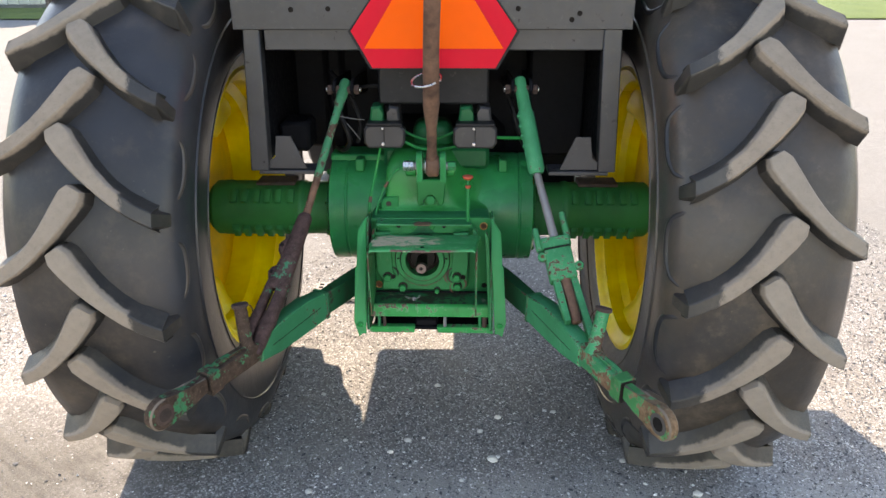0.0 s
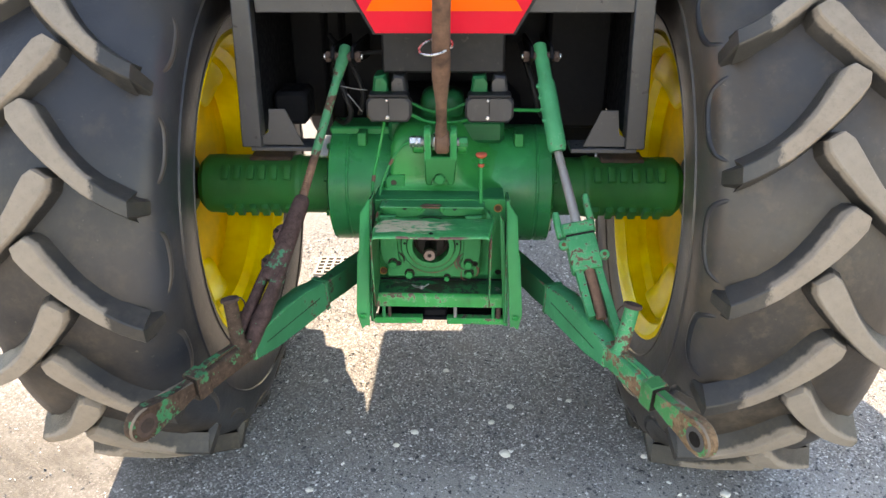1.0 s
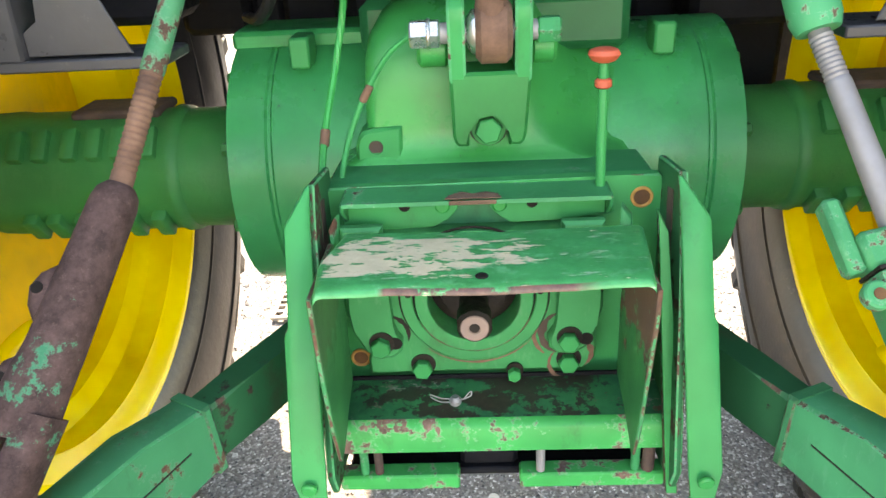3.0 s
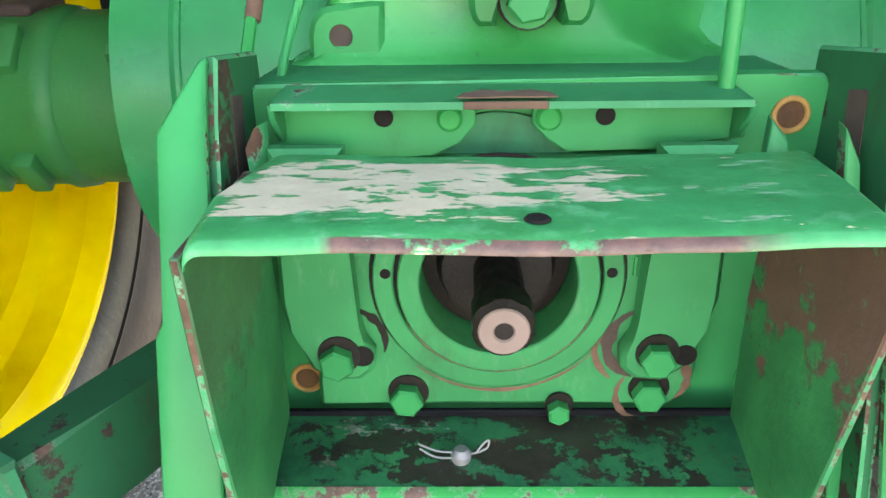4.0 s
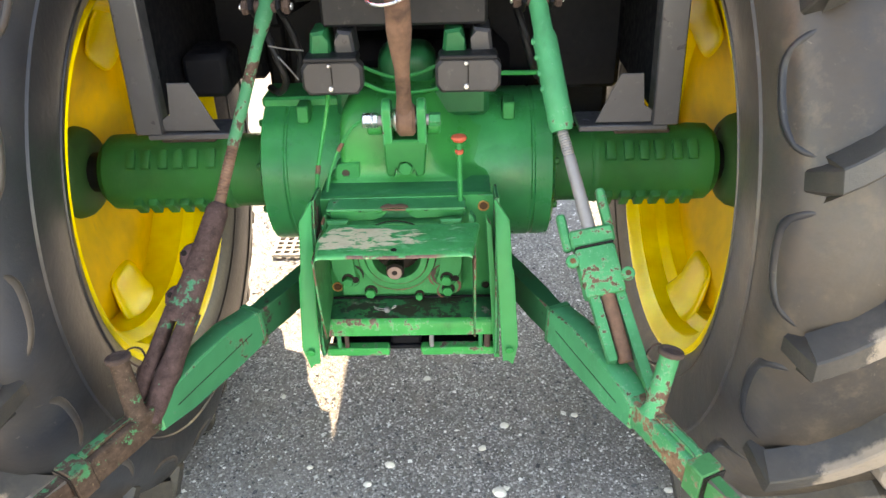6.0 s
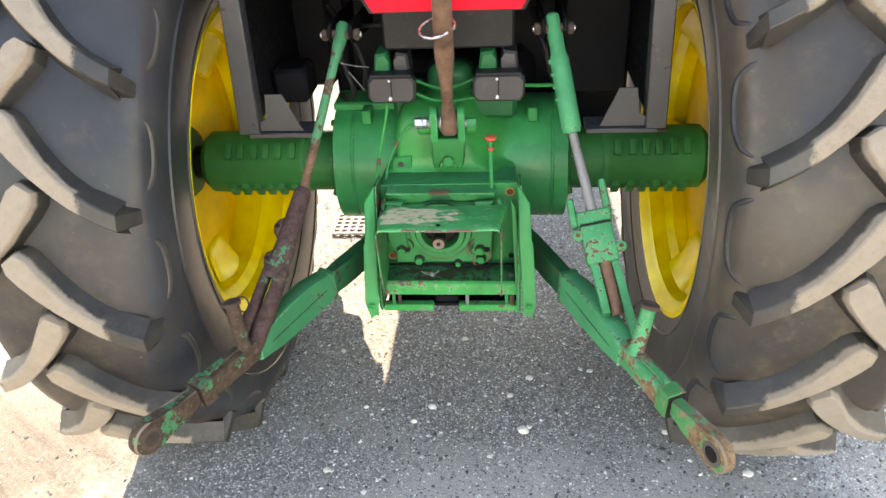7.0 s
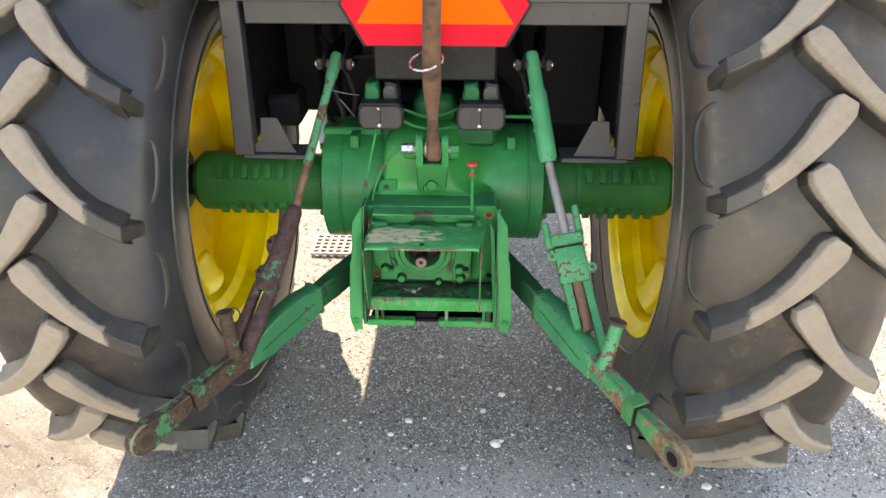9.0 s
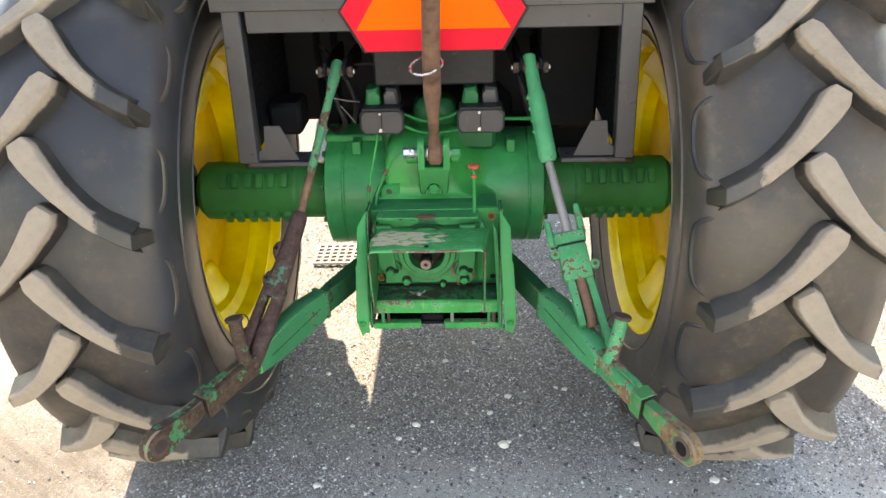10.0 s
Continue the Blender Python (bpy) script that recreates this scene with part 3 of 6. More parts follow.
def ring_plate(bm, cx, cy, r0, r1, thick, m, n=32, mat=0):
    """A flat ring with a hole."""
    v = [[bm.verts.new(m @ Vector((cx + r * math.cos(2 * math.pi * i / n), cy + r * math.sin(2 * math.pi * i / n), z))) for i in range(n)] for r, z in ((r0, 0), (r1, 0), (r1, thick - 0.001), (r1 - 0.001, thick), (r0 + 0.001, thick), (r0, thick - 0.001))]
    for a, b in zip(v, v[1:] + v[:1]):
        for i in range(n):
            bm.faces.new((a[i], a[(i + 1) % n], b[(i + 1) % n], b[i])).material_index = mat
    return bm


def hexbolt(bm, x, y, z, r=0.011, h=0.010, washer=True, turn=0.2, mat=0):
    """A hexagon head that faces back, on the face at y."""
    if washer:
        lathe(bm, [(0, r * 1.25), (0.0025, r * 1.25)], (x, y, z), (x, y - 0.1, z), 20, mat)
    pts = [(x + r * math.cos(turn + i * math.pi / 3), z + r * math.sin(turn + i * math.pi / 3)) for i in range(6)]
    plate(bm, pts, h, back_at(y), 0.0015, mat)
    return bm


def holed(bm, outline, cx, cz, r, y0, y1, n=64):
    """A block between two y planes with a round bore, its outline star-shaped about the bore."""
    pts = [Vector(p) for p in outline]
    rings = []
    for i in range(n):
        t = 2 * math.pi * i / n
        d = Vector((math.cos(t), math.sin(t)))
        best = None
        for p, q in zip(pts, pts[1:] + pts[:1]):
            e, w = q - p, p - Vector((cx, cz))
            den = d.x * e.y - d.y * e.x
            if abs(den) > 1e-9:
                k, u = (w.x * e.y - w.y * e.x) / den, (w.x * d.y - w.y * d.x) / den
                if k > 0 and -1e-6 <= u <= 1 + 1e-6 and (best is None or k < best):
                    best = k
        o = Vector((cx, cz)) + d * best
        s = Vector((cx, cz)) + d * (best - 0.004)
        c = Vector((cx, cz)) + d * r
        rings.append([bm.verts.new(v) for v in ((o.x, y0, o.y), (o.x, y1 + 0.004, o.y), (s.x, y1, s.y), (c.x, y1, c.y), (c.x, y0, c.y))])
    for a, b in zip(rings, rings[1:] + rings[:1]):
        for k in range(4):
            bm.faces.new((a[k], a[k + 1], b[k + 1], b[k]))
    return bm



# ---- the setting ----
GZ = -0.030   # the yard's level

def build_ground():
    bm = bmesh.new()
    # Finer near the tractor; gently uneven; one sheet out to the horizon.
    xs = [-900, -300, -100, -40, -20, -10, -6, -4] + [-3 + 0.1 * i for i in range(61)] + [4, 6, 10, 20, 40, 100, 300, 900]
    ys = [-900, -300, -60, -20, -8, -4] + [-3 + 0.1 * i for i in range(71)] + [5, 7, 10, 14, 20, 40, 100, 300, 900]
    rows = []
    for y in ys:
        rows.append([bm.verts.new((x, y, GZ + 0.006 * noise.noise((x * 1.7, y * 1.7, 0.3)) + 0.003 * noise.noise((x * 6, y * 6, 4.0)) if abs(x) < 3.2 and -3.2 < y < 4.2 else GZ)) for x in xs])
    for a, b in zip(rows, rows[1:]):
        for i in range(len(xs) - 1):
            bm.faces.new((a[i], a[i + 1], b[i + 1], b[i]))
    ob = new("ground", link_mesh("ground", bm, M_ground))
    return tagged(ob, "pale grey crushed stone yard, dusty and tracked", "ground", kind="structure")


def build_gravel():
    """Loose chips over the yard where the walk comes near."""
    rng = np.random.default_rng(5)
    n = 120000
    base = np.array([(1, 0, 0), (0, 1, 0), (-1, 0, 0), (0, -1, 0), (0, 0, 1), (0, 0, -1)], float)
    tri = np.array([(0, 1, 4), (1, 2, 4), (2, 3, 4), (3, 0, 4), (1, 0, 5), (2, 1, 5), (3, 2, 5), (0, 3, 5)])
    x = rng.uniform(-2.4, 2.6, n)
    y = -0.9 + 3.4 * rng.random(n) ** 1.45
    keep = (rng.random(n) < 0.10) | (x > -0.80 + 0.12 * rng.standard_normal(n)) | (y > 0.5)
    x, y = x[keep], y[keep]
    n = len(x)
    size = 0.0013 + 0.0021 * rng.random(n) + 0.0045 * (rng.random(n) ** 18)
    v = base[None] * (1 + 0.35 * rng.standard_normal((n, 6, 1)).clip(-1.2, 1.2)) + 0.25 * rng.standard_normal((n, 6, 3)).clip(-1, 1)
    v = v * np.stack([0.8 + 0.7 * rng.random(n), 0.8 + 0.7 * rng.random(n), 0.40 + 0.25 * rng.random(n)], -1)[:, None]
    turn = rng.random(n) * 6.283
    c, s = np.cos(turn)[:, None], np.sin(turn)[:, None]
    v = np.stack([v[..., 0] * c - v[..., 1] * s, v[..., 0] * s + v[..., 1] * c, v[..., 2]], -1) * size[:, None, None]
    v += np.stack([x, y, GZ + 0.15 * size + 0.002], -1)[:, None]
    faces = (tri[None] + 6 * np.arange(n)[:, None, None]).reshape(-1, 3)
    me = bpy.data.meshes.new("gravel")
    me.from_pydata(v.reshape(-1, 3).tolist(), [], faces.tolist())
    me.materials.append(M_stone)
    ob = new("gravel", me)
    return tagged(ob, "loose crushed limestone chips, grey and white", "gravel", kind="stuff")


def build_grass():
    bm = bmesh.new()
    xs = [-900, -200, -60] + [-30 + 2 * i for i in range(31)] + [60, 200, 900]
    edge = [15.6 + 0.5 * noise.noise((x * 0.3, 0, 0)) for x in xs]
    prev = None
    for k, d in enumerate((0, 0.3, 4, 30, 300, 880)):
        row = [bm.verts.new((x, e + d, GZ + (0.03 if k == 0 else 0.07))) for x, e in zip(xs, edge)]
        if prev:
            for i in range(len(xs) - 1):
                bm.faces.new((prev[i], prev[i + 1], row[i + 1], row[i]))
        prev = row
    ob = new("lawn", link_mesh("lawn", bm, M_grass))
    return tagged(ob, "bright mown grass beyond the stone yard", "lawn", kind="structure")


def build_shed():
    shed = thing("metal_shed", "long pale metal shed with a dark base, far across the grass", "shed")
    m_wall, m_base, m_roof = plain("pale_cladding", (0.44, 0.48, 0.46), 0.5), plain("shed_base", (0.10, 0.11, 0.11), 0.7), plain("grey_roofing", (0.32, 0.33, 0.34), 0.5)
    bm = bmesh.new()
    box(bm, (-34, 18.3, 0.12), (-11.05, 27, 3.6), 0.02)
    for i in range(76):
        box(bm, (-33.9 + 0.3 * i, 18.26, 0.12), (-33.84 + 0.3 * i, 18.3, 3.6), 0)
    part("wall", bm, m_wall, shed)
    bm = bmesh.new()
    box(bm, (-34.05, 18.25, 0), (-11.0, 27, 0.12), 0.02)
    part("base", bm, m_base, shed)
    bm = bmesh.new()
    plate(bm, [(17.9, 3.5), (22.6, 5.0), (27.4, 3.5), (27.4, 3.65), (22.6, 5.15), (17.9, 3.65)], 23.4, side_at(-34.3), 0)
    part("roof", bm, m_roof, shed)


def build_post_by_shed():
    bm = bmesh.new()
    lathe(bm, [(0, 0.25), (0.1, 0.225), (1.2, 0.21), (2.6, 0.20), (2.62, 0.18)], (-10.25, 17.5, 0.0), (-10.25, 17.5, 1.0), 20, wobble=lambda d, t: 1 + 0.05 * math.sin(5 * t + d))
    ob = new("timber_post", link_mesh("timber_post", bm, plain("weathered_timber", (0.085, 0.070, 0.062), 0.85, 0.0, 30.0, 0.01), 60))
    return tagged(ob, "thick dark weathered timber post standing by the shed", "post")


build_ground()
build_gravel()
build_grass()
build_shed()
build_post_by_shed()


def build_stone(x, y, r, seed):
    """A single larger pale stone."""
    bm = bmesh.new()
    bmesh.ops.create_icosphere(bm, subdivisions=2, radius=r)
    for v in bm.verts:
        d = 1 + 0.35 * noise.noise(v.co * (1.1 / r) + Vector((seed, 0, 0)))
        v.co = Vector((v.co.x * d * 1.25, v.co.y * d, v.co.z * d * 0.62)) + Vector((x, y, GZ + r * 0.42))
    ob = new("stone", link_mesh("stone", bm, M_white_stone, 25))
    return tagged(ob, "small white limestone pebble on the yard", "stone", "scattered pebbles")


M_white_stone = plain("white_limestone", (0.66, 0.64, 0.60), 0.85, 0.0, 60.0, 0.001, 0.12)
for k, (x, y, r) in enumerate(((0.224, 0.072, 0.015), (0.251, 0.314, 0.011), (-0.067, 0.171, 0.011), (-0.121, 0.105, 0.009), (0.660, 0.076, 0.010), (0.185, 0.228, 0.009), (-0.409, 0.446, 0.008), (0.455, 0.352, 0.008), (0.122, -0.034, 0.008), (-0.283, 0.166, 0.007), (0.025, 0.520, 0.009), (-0.36, -0.10, 0.010), (0.86, -0.08, 0.012))):
    build_stone(x, y, r, 3.7 * k)

# ---- the tractor ----
tractor = thing("tractor", "green and yellow farm tractor, worn paint, seen at its rear hitch", "tractor")
AY, AZ = 0.420, 0.740   # the rear axle
MY, MZ, GROW = 0.335, 0.780, 1.0475   # where the wheel is modelled, at a tyre radius of 0.80, and what brings it to size
XC = 0.028              # the middle of the tractor
TYRE_R = 0.800


def lug_mesh(s, half, mat):
    """One tread bar, its nose at angle 0, running to the shoulder on side s and down over it."""
    bm = bmesh.new()
    samples = []
    reach = half - 0.036
    for u in (0.0, 0.05, 0.13, 0.24, 0.36, 0.5, 0.64, 0.78, 0.90, 1.0):
        x = -0.028 + u * (reach + 0.028)
        arc = TYRE_R * radians(15.0) * (0.45 * u + 0.55 * (1 - (1 - u) ** 2.2))
        w = 0.0265 if u < 0.1 else 0.0265 - 0.0100 * min(1, (u - 0.1) / 0.35)
        if u == 0.0:
            w = 0.0185
        samples.append((x, arc, TYRE_R - 0.010 * u * u - (0.0015 if u == 0 else 0), w))
    n = len(samples)
    rows = []
    for i, (x, arc, r, w) in enumerate(samples):
        j, k = max(i - 1, 0), min(i + 1, n - 1)
        d = Vector((samples[k][0] - samples[j][0], samples[k][1] - samples[j][1])).normalized()
        p = Vector((-d.y, d.x))
        if i >= n - 2:
            # the end is cut off square to the axle
            p = p.lerp(Vector((0, 1 / d.x)), 0.5 if i == n - 2 else 1.0)
        out = []
        for off, rr in ((-w - 0.015, r - 0.052), (-w, r - 0.003), (-w + 0.003, r), (w - 0.003, r), (w, r - 0.003), (w + 0.015, r - 0.052)):
            pa = (arc + p.y * off) / TYRE_R
            out.append(bm.verts.new((s * (x + p.x * off), rr * math.cos(pa), rr * math.sin(pa))))
        rows.append(out)
    # over the shoulder and down the side wall
    arc = samples[-1][1]
    for dx, r, w, inx, inr in ((0.0030, 0.783, 0.0172, 0.010, 0.050), (0.0085, 0.752, 0.0172, 0.014, 0.034), (0.0150, 0.712, 0.0170, 0.018, 0.012)):
        out = []
        for off, low in ((-w - 0.007, 1), (-w, 0), (-w + 0.003, 0), (w - 0.003, 0), (w, 0), (w + 0.007, 1)):
            pa = (arc + 0.2 * dx + off) / TYRE_R
            rr = r - inr * low
            out.append(bm.verts.new((s * (reach + dx - inx * low - (0.003 if abs(off) == w else 0)), rr * math.cos(pa), rr * math.sin(pa))))
        rows.append(out)
    for a, b in zip(rows, rows[1:]):
        for i in range(5):
            bm.faces.new((a[i], a[i + 1], b[i + 1], b[i]))
    # blunt nose
    a = rows[0]
    low = [bm.verts.new((v.co.x - s * 0.016, v.co.y * (1 - 0.05 / TYRE_R), v.co.z - 0.006)) for v in (a[1], a[4])]
    bm.faces.new((a[1], a[2], a[3], a[4], low[1], low[0]))
    bm.faces.new((a[0], a[1], low[0]))
    bm.faces.new((a[5], low[1], a[4]))
    bm.faces.new(rows[-1])
    return link_mesh("lug", bm, [mat], 24)


def ridge_mesh(s, half, sunk):
    """The moulded edge of the pocket between two tread bars."""
    bm = bmesh.new()
    pts = []
    for deg, d, r in ((18.6, 0.046, 0.732), (18.9, 0.028, 0.714), (19.8, 0.014, 0.692), (21.5, 0.008, 0.676), (25.0, 0.0065, 0.670), (28.5, 0.008, 0.674), (31.0, 0.013, 0.690), (32.2, 0.024, 0.708), (32.8, 0.040, 0.728)):
        t = radians(deg)
        pts.append((s * (half - d - sunk), (r - 0.6 * sunk) * math.cos(t), (r - 0.6 * sunk) * math.sin(t)))
    tube(bm, curve(pts, 4), 0.0100, 12, 0, True)
    return link_mesh("shoulder_ridge", bm, [M_rubber], 60)


def build_wheel(side, inner, outer, deep, inner_phase, outer_phase, shift):
    """side: -1 left, 1 right. inner, outer: where the tyre ends along x. deep: how far in the disc lies."""
    xm, half = (inner + outer) / 2, abs(outer - inner) / 2
    a, b = (inner, MY, MZ), (outer, MY, MZ)
    ra = (inner + side * 0.032, MY, MZ)
    bm = bmesh.new()
    lathe(bm, [(deep - 0.012, 0.050), (deep - 0.010, 0.070), (deep - 0.002, 0.092), (deep + 0.012, 0.104), (deep + 0.024, 0.108), (deep + 0.034, 0.110), (deep + 0.05, 0.110)], a, b, 40)
    wheel = part("rear_wheel", bm, M_hub, tractor, "green cast hub in a yellow dished wheel with a worn bar tread tyre")
    # tyre carcass
    bm = bmesh.new()
    w = 2 * half
    prof = [(0.060, 0.412), (0.040, 0.440), (0.018, 0.468), (0.004, 0.525), (0.000, 0.590), (0.003, 0.648), (0.015, 0.694), (0.040, 0.727), (0.090, 0.748), (half, 0.757)]
    prof += [(w - d - 0.026 * (1 - (r - 0.40) / 0.36) - 0.020, r) for d, r in prof[-2::-1]]
    # raised rings on the side wall
    lathe(bm, prof, a, b, 128, cap=False)
    part("tyre", bm, M_rubber, wheel, "black rubber tyre with dusty side walls", 50)
    for d, r, t in ((0.0085, 0.494, 0.007), (-0.0030, 0.612, 0.006)):
        bm = bmesh.new()
        lathe(bm, [(d + 0.008, r - t), (d, r - 0.001), (d, r + 0.001), (d + 0.008, r + t)], a, b, 128, cap=False)
        part("sidewall_ring", bm, M_rubber, wheel)
    # tread bars
    m_in, m_out = lug_mesh(-side, half, M_lug), lug_mesh(side, half - 0.026, M_lug_outer)
    ridge = ridge_mesh(-side, half, 0.0076 if side < 0 else 0.0056)
    for i in range(18):
        ob = new("shoulder_ridge", ridge)
        ob.parent = wheel
        ob.matrix_basis = Matrix.Translation((xm, MY, MZ)) @ Matrix.Rotation(radians(inner_phase + 20.0 * i), 4, "X")
    for mesh, phase in ((m_in, inner_phase), (m_out, outer_phase)):
        for i in range(18):
            ob = new("lug", mesh)
            ob.parent = wheel
            ob.matrix_basis = Matrix.Translation((xm, MY, MZ)) @ Matrix.Rotation(radians(phase + 20.0 * i), 4, "X")
    # rim
    bm = bmesh.new()
    ins = [(0.000, 0.4395), (-0.002, 0.4365), (0.001, 0.431), (0.014, 0.420), (0.026, 0.404), (0.070, 0.400), (0.092, 0.376), (0.195, 0.370), (0.265, 0.376), (0.290, 0.400), (0.345, 0.406), (w - 0.064, 0.436)]
    prof = ins + [(d + 0.002, r + 0.010) for d, r in ins[::-1]]
    lathe(bm, prof + prof[:1], ra, b, 96, cap=False)
    rim = part("rim", bm, M_yellow, wheel, "glossy yellow steel rim")
    # dished centre disc
    bm = bmesh.new()
    face = [(deep + 0.030, 0.09), (deep + 0.026, 0.16), (deep + 0.006, 0.22), (deep - 0.002, 0.27), (deep, 0.32), (deep + 0.004, 0.372)]
    prof = face + [(d + 0.012, r) for d, r in face[::-1]]
    lathe(bm, prof + prof[:1], a, b, 96, cap=False)
    part("disc", bm, M_disc, wheel)
    # tongues that clamp the disc to the rim
    for ang in (52, 124, 268, 340):
        m = Matrix.Translation((inner + side * (deep - 0.020), MY, MZ)) @ Matrix.Rotation(radians(ang), 4, "X")
        m3 = m.to_3x3()
        bm = bmesh.new()
        loft(bm, [(m @ Vector((side * px, py, 0)), hw, ht) for py, px, hw, ht in ((0.262, 0.022, 0.024, 0.003), (0.265, 0.019, 0.044, 0.006), (0.274, 0.015, 0.060, 0.009), (0.292, 0.010, 0.070, 0.011), (0.320, 0.003, 0.074, 0.013), (0.346, -0.004, 0.078, 0.014), (0.368, -0.014, 0.084, 0.016), (0.392, -0.032, 0.094, 0.018))], m3 @ Vector((0, 0, 1)), m3 @ Vector((1, 0, 0)), 20, 2.6)
        part("clamp_tongue", bm, M_yellow, wheel, smooth=60)
    wheel.matrix_basis = Matrix.Translation((shift, AY, AZ)) @ Matrix.Scale(GROW, 4) @ Matrix.Translation((0, -MY, -MZ))
    return wheel


build_wheel(-1, -0.542, -1.010, 0.205, 148.2, 138.2, 0.005)
build_wheel(1, 0.600, 1.070, 0.158, 142.6, 132.2, -0.020)


# rear axle and final drive
def build_axle(side, x0, x1):
    """Cast axle tube: a plain collar at the housing, then a heavier length with rows of square pads, then a dark shaft."""
    s = side
    a, b = (x0, AY, AZ), (x1, AY, AZ)
    L = abs(x1 - x0)
    bm = bmesh.new()
    lathe(bm, [(-0.01, 0.090), (0.094, 0.089), (0.098, 0.093), (0.112, 0.095), (0.120, 0.091), (L - 0.075, 0.091), (L - 0.060, 0.093), (L - 0.018, 0.091), (L, 0.074), (L, 0.05)], a, b, 40)
    ax = part("axle_housing", bm, M_cast, tractor, "weathered green cast axle tube with rows of square pads")
    # square pads along the upper and lower front of the tube
    for tilt, out in ((42, 0.101), (-38, 0.104)):
        for i in range(6):
            d = 0.135 + 0.0375 * i + 0.002 * ((i * 5) % 3)
            m = Matrix.Translation((x0 + s * d, AY, AZ)) @ Matrix.Rotation(radians(-tilt), 4, "X")
            bm = bmesh.new()
            box(bm, (-0.0115, -out, -0.024), (0.0115, -0.070, 0.024), 0.0045, m, seg=2)
            part("pad", bm, M_cast, ax)
    bm = bmesh.new()
    lathe(bm, [(L - 0.01, 0.050), (L + 0.09, 0.048)], a, b, 32)
    part("axle_shaft", bm, M_dark, ax)
    return ax


build_axle(-1, -0.314, -0.728)
build_axle(1, 0.350, 0.742)

bm = bmesh.new()
R, DY, DZ = 0.178, 0.412, 0.754
DL, DR = -0.316, 0.350   # its two ends
W = DR - DL
lathe(bm, [(0.0, 0.135), (0.003, 0.152), (0.012, R), (0.060, R), (0.063, R - 0.003), (0.067, R - 0.003), (0.070, R), (W - 0.058, R), (W - 0.055, R - 0.003), (W - 0.051, R - 0.003), (W - 0.048, R), (W - 0.012, R), (W - 0.003, 0.152), (W, 0.135)], (DL, DY, DZ), (DR, DY, DZ), 72)
drum = part("final_drive_housing", bm, M_drum, tractor, "smooth green round final drive housing")
for x0, x1 in ((DL - 0.007, DL + 0.013), (DR - 0.013, DR + 0.007)):
    for i in range(8):
        t = radians(22 + 45 * i)
        bm = bmesh.new()
        rod(bm, (x0, DY + 0.14 * math.cos(t), DZ + 0.14 * math.sin(t)), (x1, DY + 0.14 * math.cos(t), DZ + 0.14 * math.sin(t)), 0.009, steps=6)
        part("flange_bolt", bm, M_cast, drum)
# a ridge over the top of the housing, with square bosses
bm = bmesh.new()
box(bm, (DL + 0.006, DY - 0.055, 0.918), (-0.130, DY + 0.05, 0.944), 0.006)
part("top_rail", bm, M_drum, drum)
for x in (-0.208, 0.243):
    bm = bmesh.new()
    box(bm, (x - 0.013, DY - 0.118, 0.905), (x + 0.013, DY - 0.070, 0.944), 0.003)
    part("boss", bm, M_green_old, drum)
# dark transmission running forward, engine and bonnet beyond; unseen, added to shade the ground
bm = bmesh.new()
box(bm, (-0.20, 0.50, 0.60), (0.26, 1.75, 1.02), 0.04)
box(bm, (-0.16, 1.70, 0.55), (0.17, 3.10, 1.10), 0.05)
part("unseen_transmission_case", bm, M_dark, tractor)
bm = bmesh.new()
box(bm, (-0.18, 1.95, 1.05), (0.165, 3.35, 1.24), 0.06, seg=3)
part("unseen_bonnet", bm, M_green, tractor)
# Cab shell out of view, added and sized for the shadow it throws.
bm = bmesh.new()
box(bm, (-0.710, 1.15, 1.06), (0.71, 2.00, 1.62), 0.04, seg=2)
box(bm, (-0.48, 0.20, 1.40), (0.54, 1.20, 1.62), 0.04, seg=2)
part("unseen_cab_body", bm, M_dark, tractor)
bm = bmesh.new()
box(bm, (-0.67, 0.20, 2.50), (0.73, 1.95, 2.62), 0.05, seg=2)
part("unseen_cab_roof", bm, M_green, tractor)
for x in (-0.62, 0.68):
    for y in (0.26, 1.12, 1.90):
        bm = bmesh.new()
        box(bm, (x - 0.03, y - 0.03, 1.55), (x + 0.03, y + 0.03, 2.55), 0.008)
        part("unseen_cab_pillar", bm, M_dark, tractor)
# Unseen front wheels, added to shape the light on the ground.
for s, x in ((-1, XC - 0.84), (1, XC + 0.84)):
    bm = bmesh.new()
    lathe(bm, [(-0.16, 0.30), (-0.16, 0.50), (-0.13, 0.55), (0.13, 0.55), (0.16, 0.50), (0.16, 0.30)], (x, 3.45, 0.55), (x + 0.1, 3.45, 0.55), 48)
    part("unseen_front_wheel", bm, M_black, tractor)


# Unseen axle, added to join the front wheels.
bm = bmesh.new()
box(bm, (XC - 0.84, 3.38, 0.47), (XC + 0.84, 3.52, 0.61), 0.02)
box(bm, (XC - 0.14, 3.05, 0.56), (XC + 0.14, 3.52, 0.80), 0.02)
part("unseen_front_axle", bm, M_dark, tractor)

# mudguards over the wheels, out of view, added to keep sun off tread and ground
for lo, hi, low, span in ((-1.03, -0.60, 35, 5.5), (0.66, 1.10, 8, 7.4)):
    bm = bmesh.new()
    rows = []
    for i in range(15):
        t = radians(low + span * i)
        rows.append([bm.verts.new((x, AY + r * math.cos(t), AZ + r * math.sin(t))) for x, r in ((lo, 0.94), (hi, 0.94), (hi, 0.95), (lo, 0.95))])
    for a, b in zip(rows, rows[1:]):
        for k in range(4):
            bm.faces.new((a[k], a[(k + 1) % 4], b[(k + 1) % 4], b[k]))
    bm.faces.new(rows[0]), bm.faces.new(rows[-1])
    part("unseen_mudguard", bm, M_black, tractor)

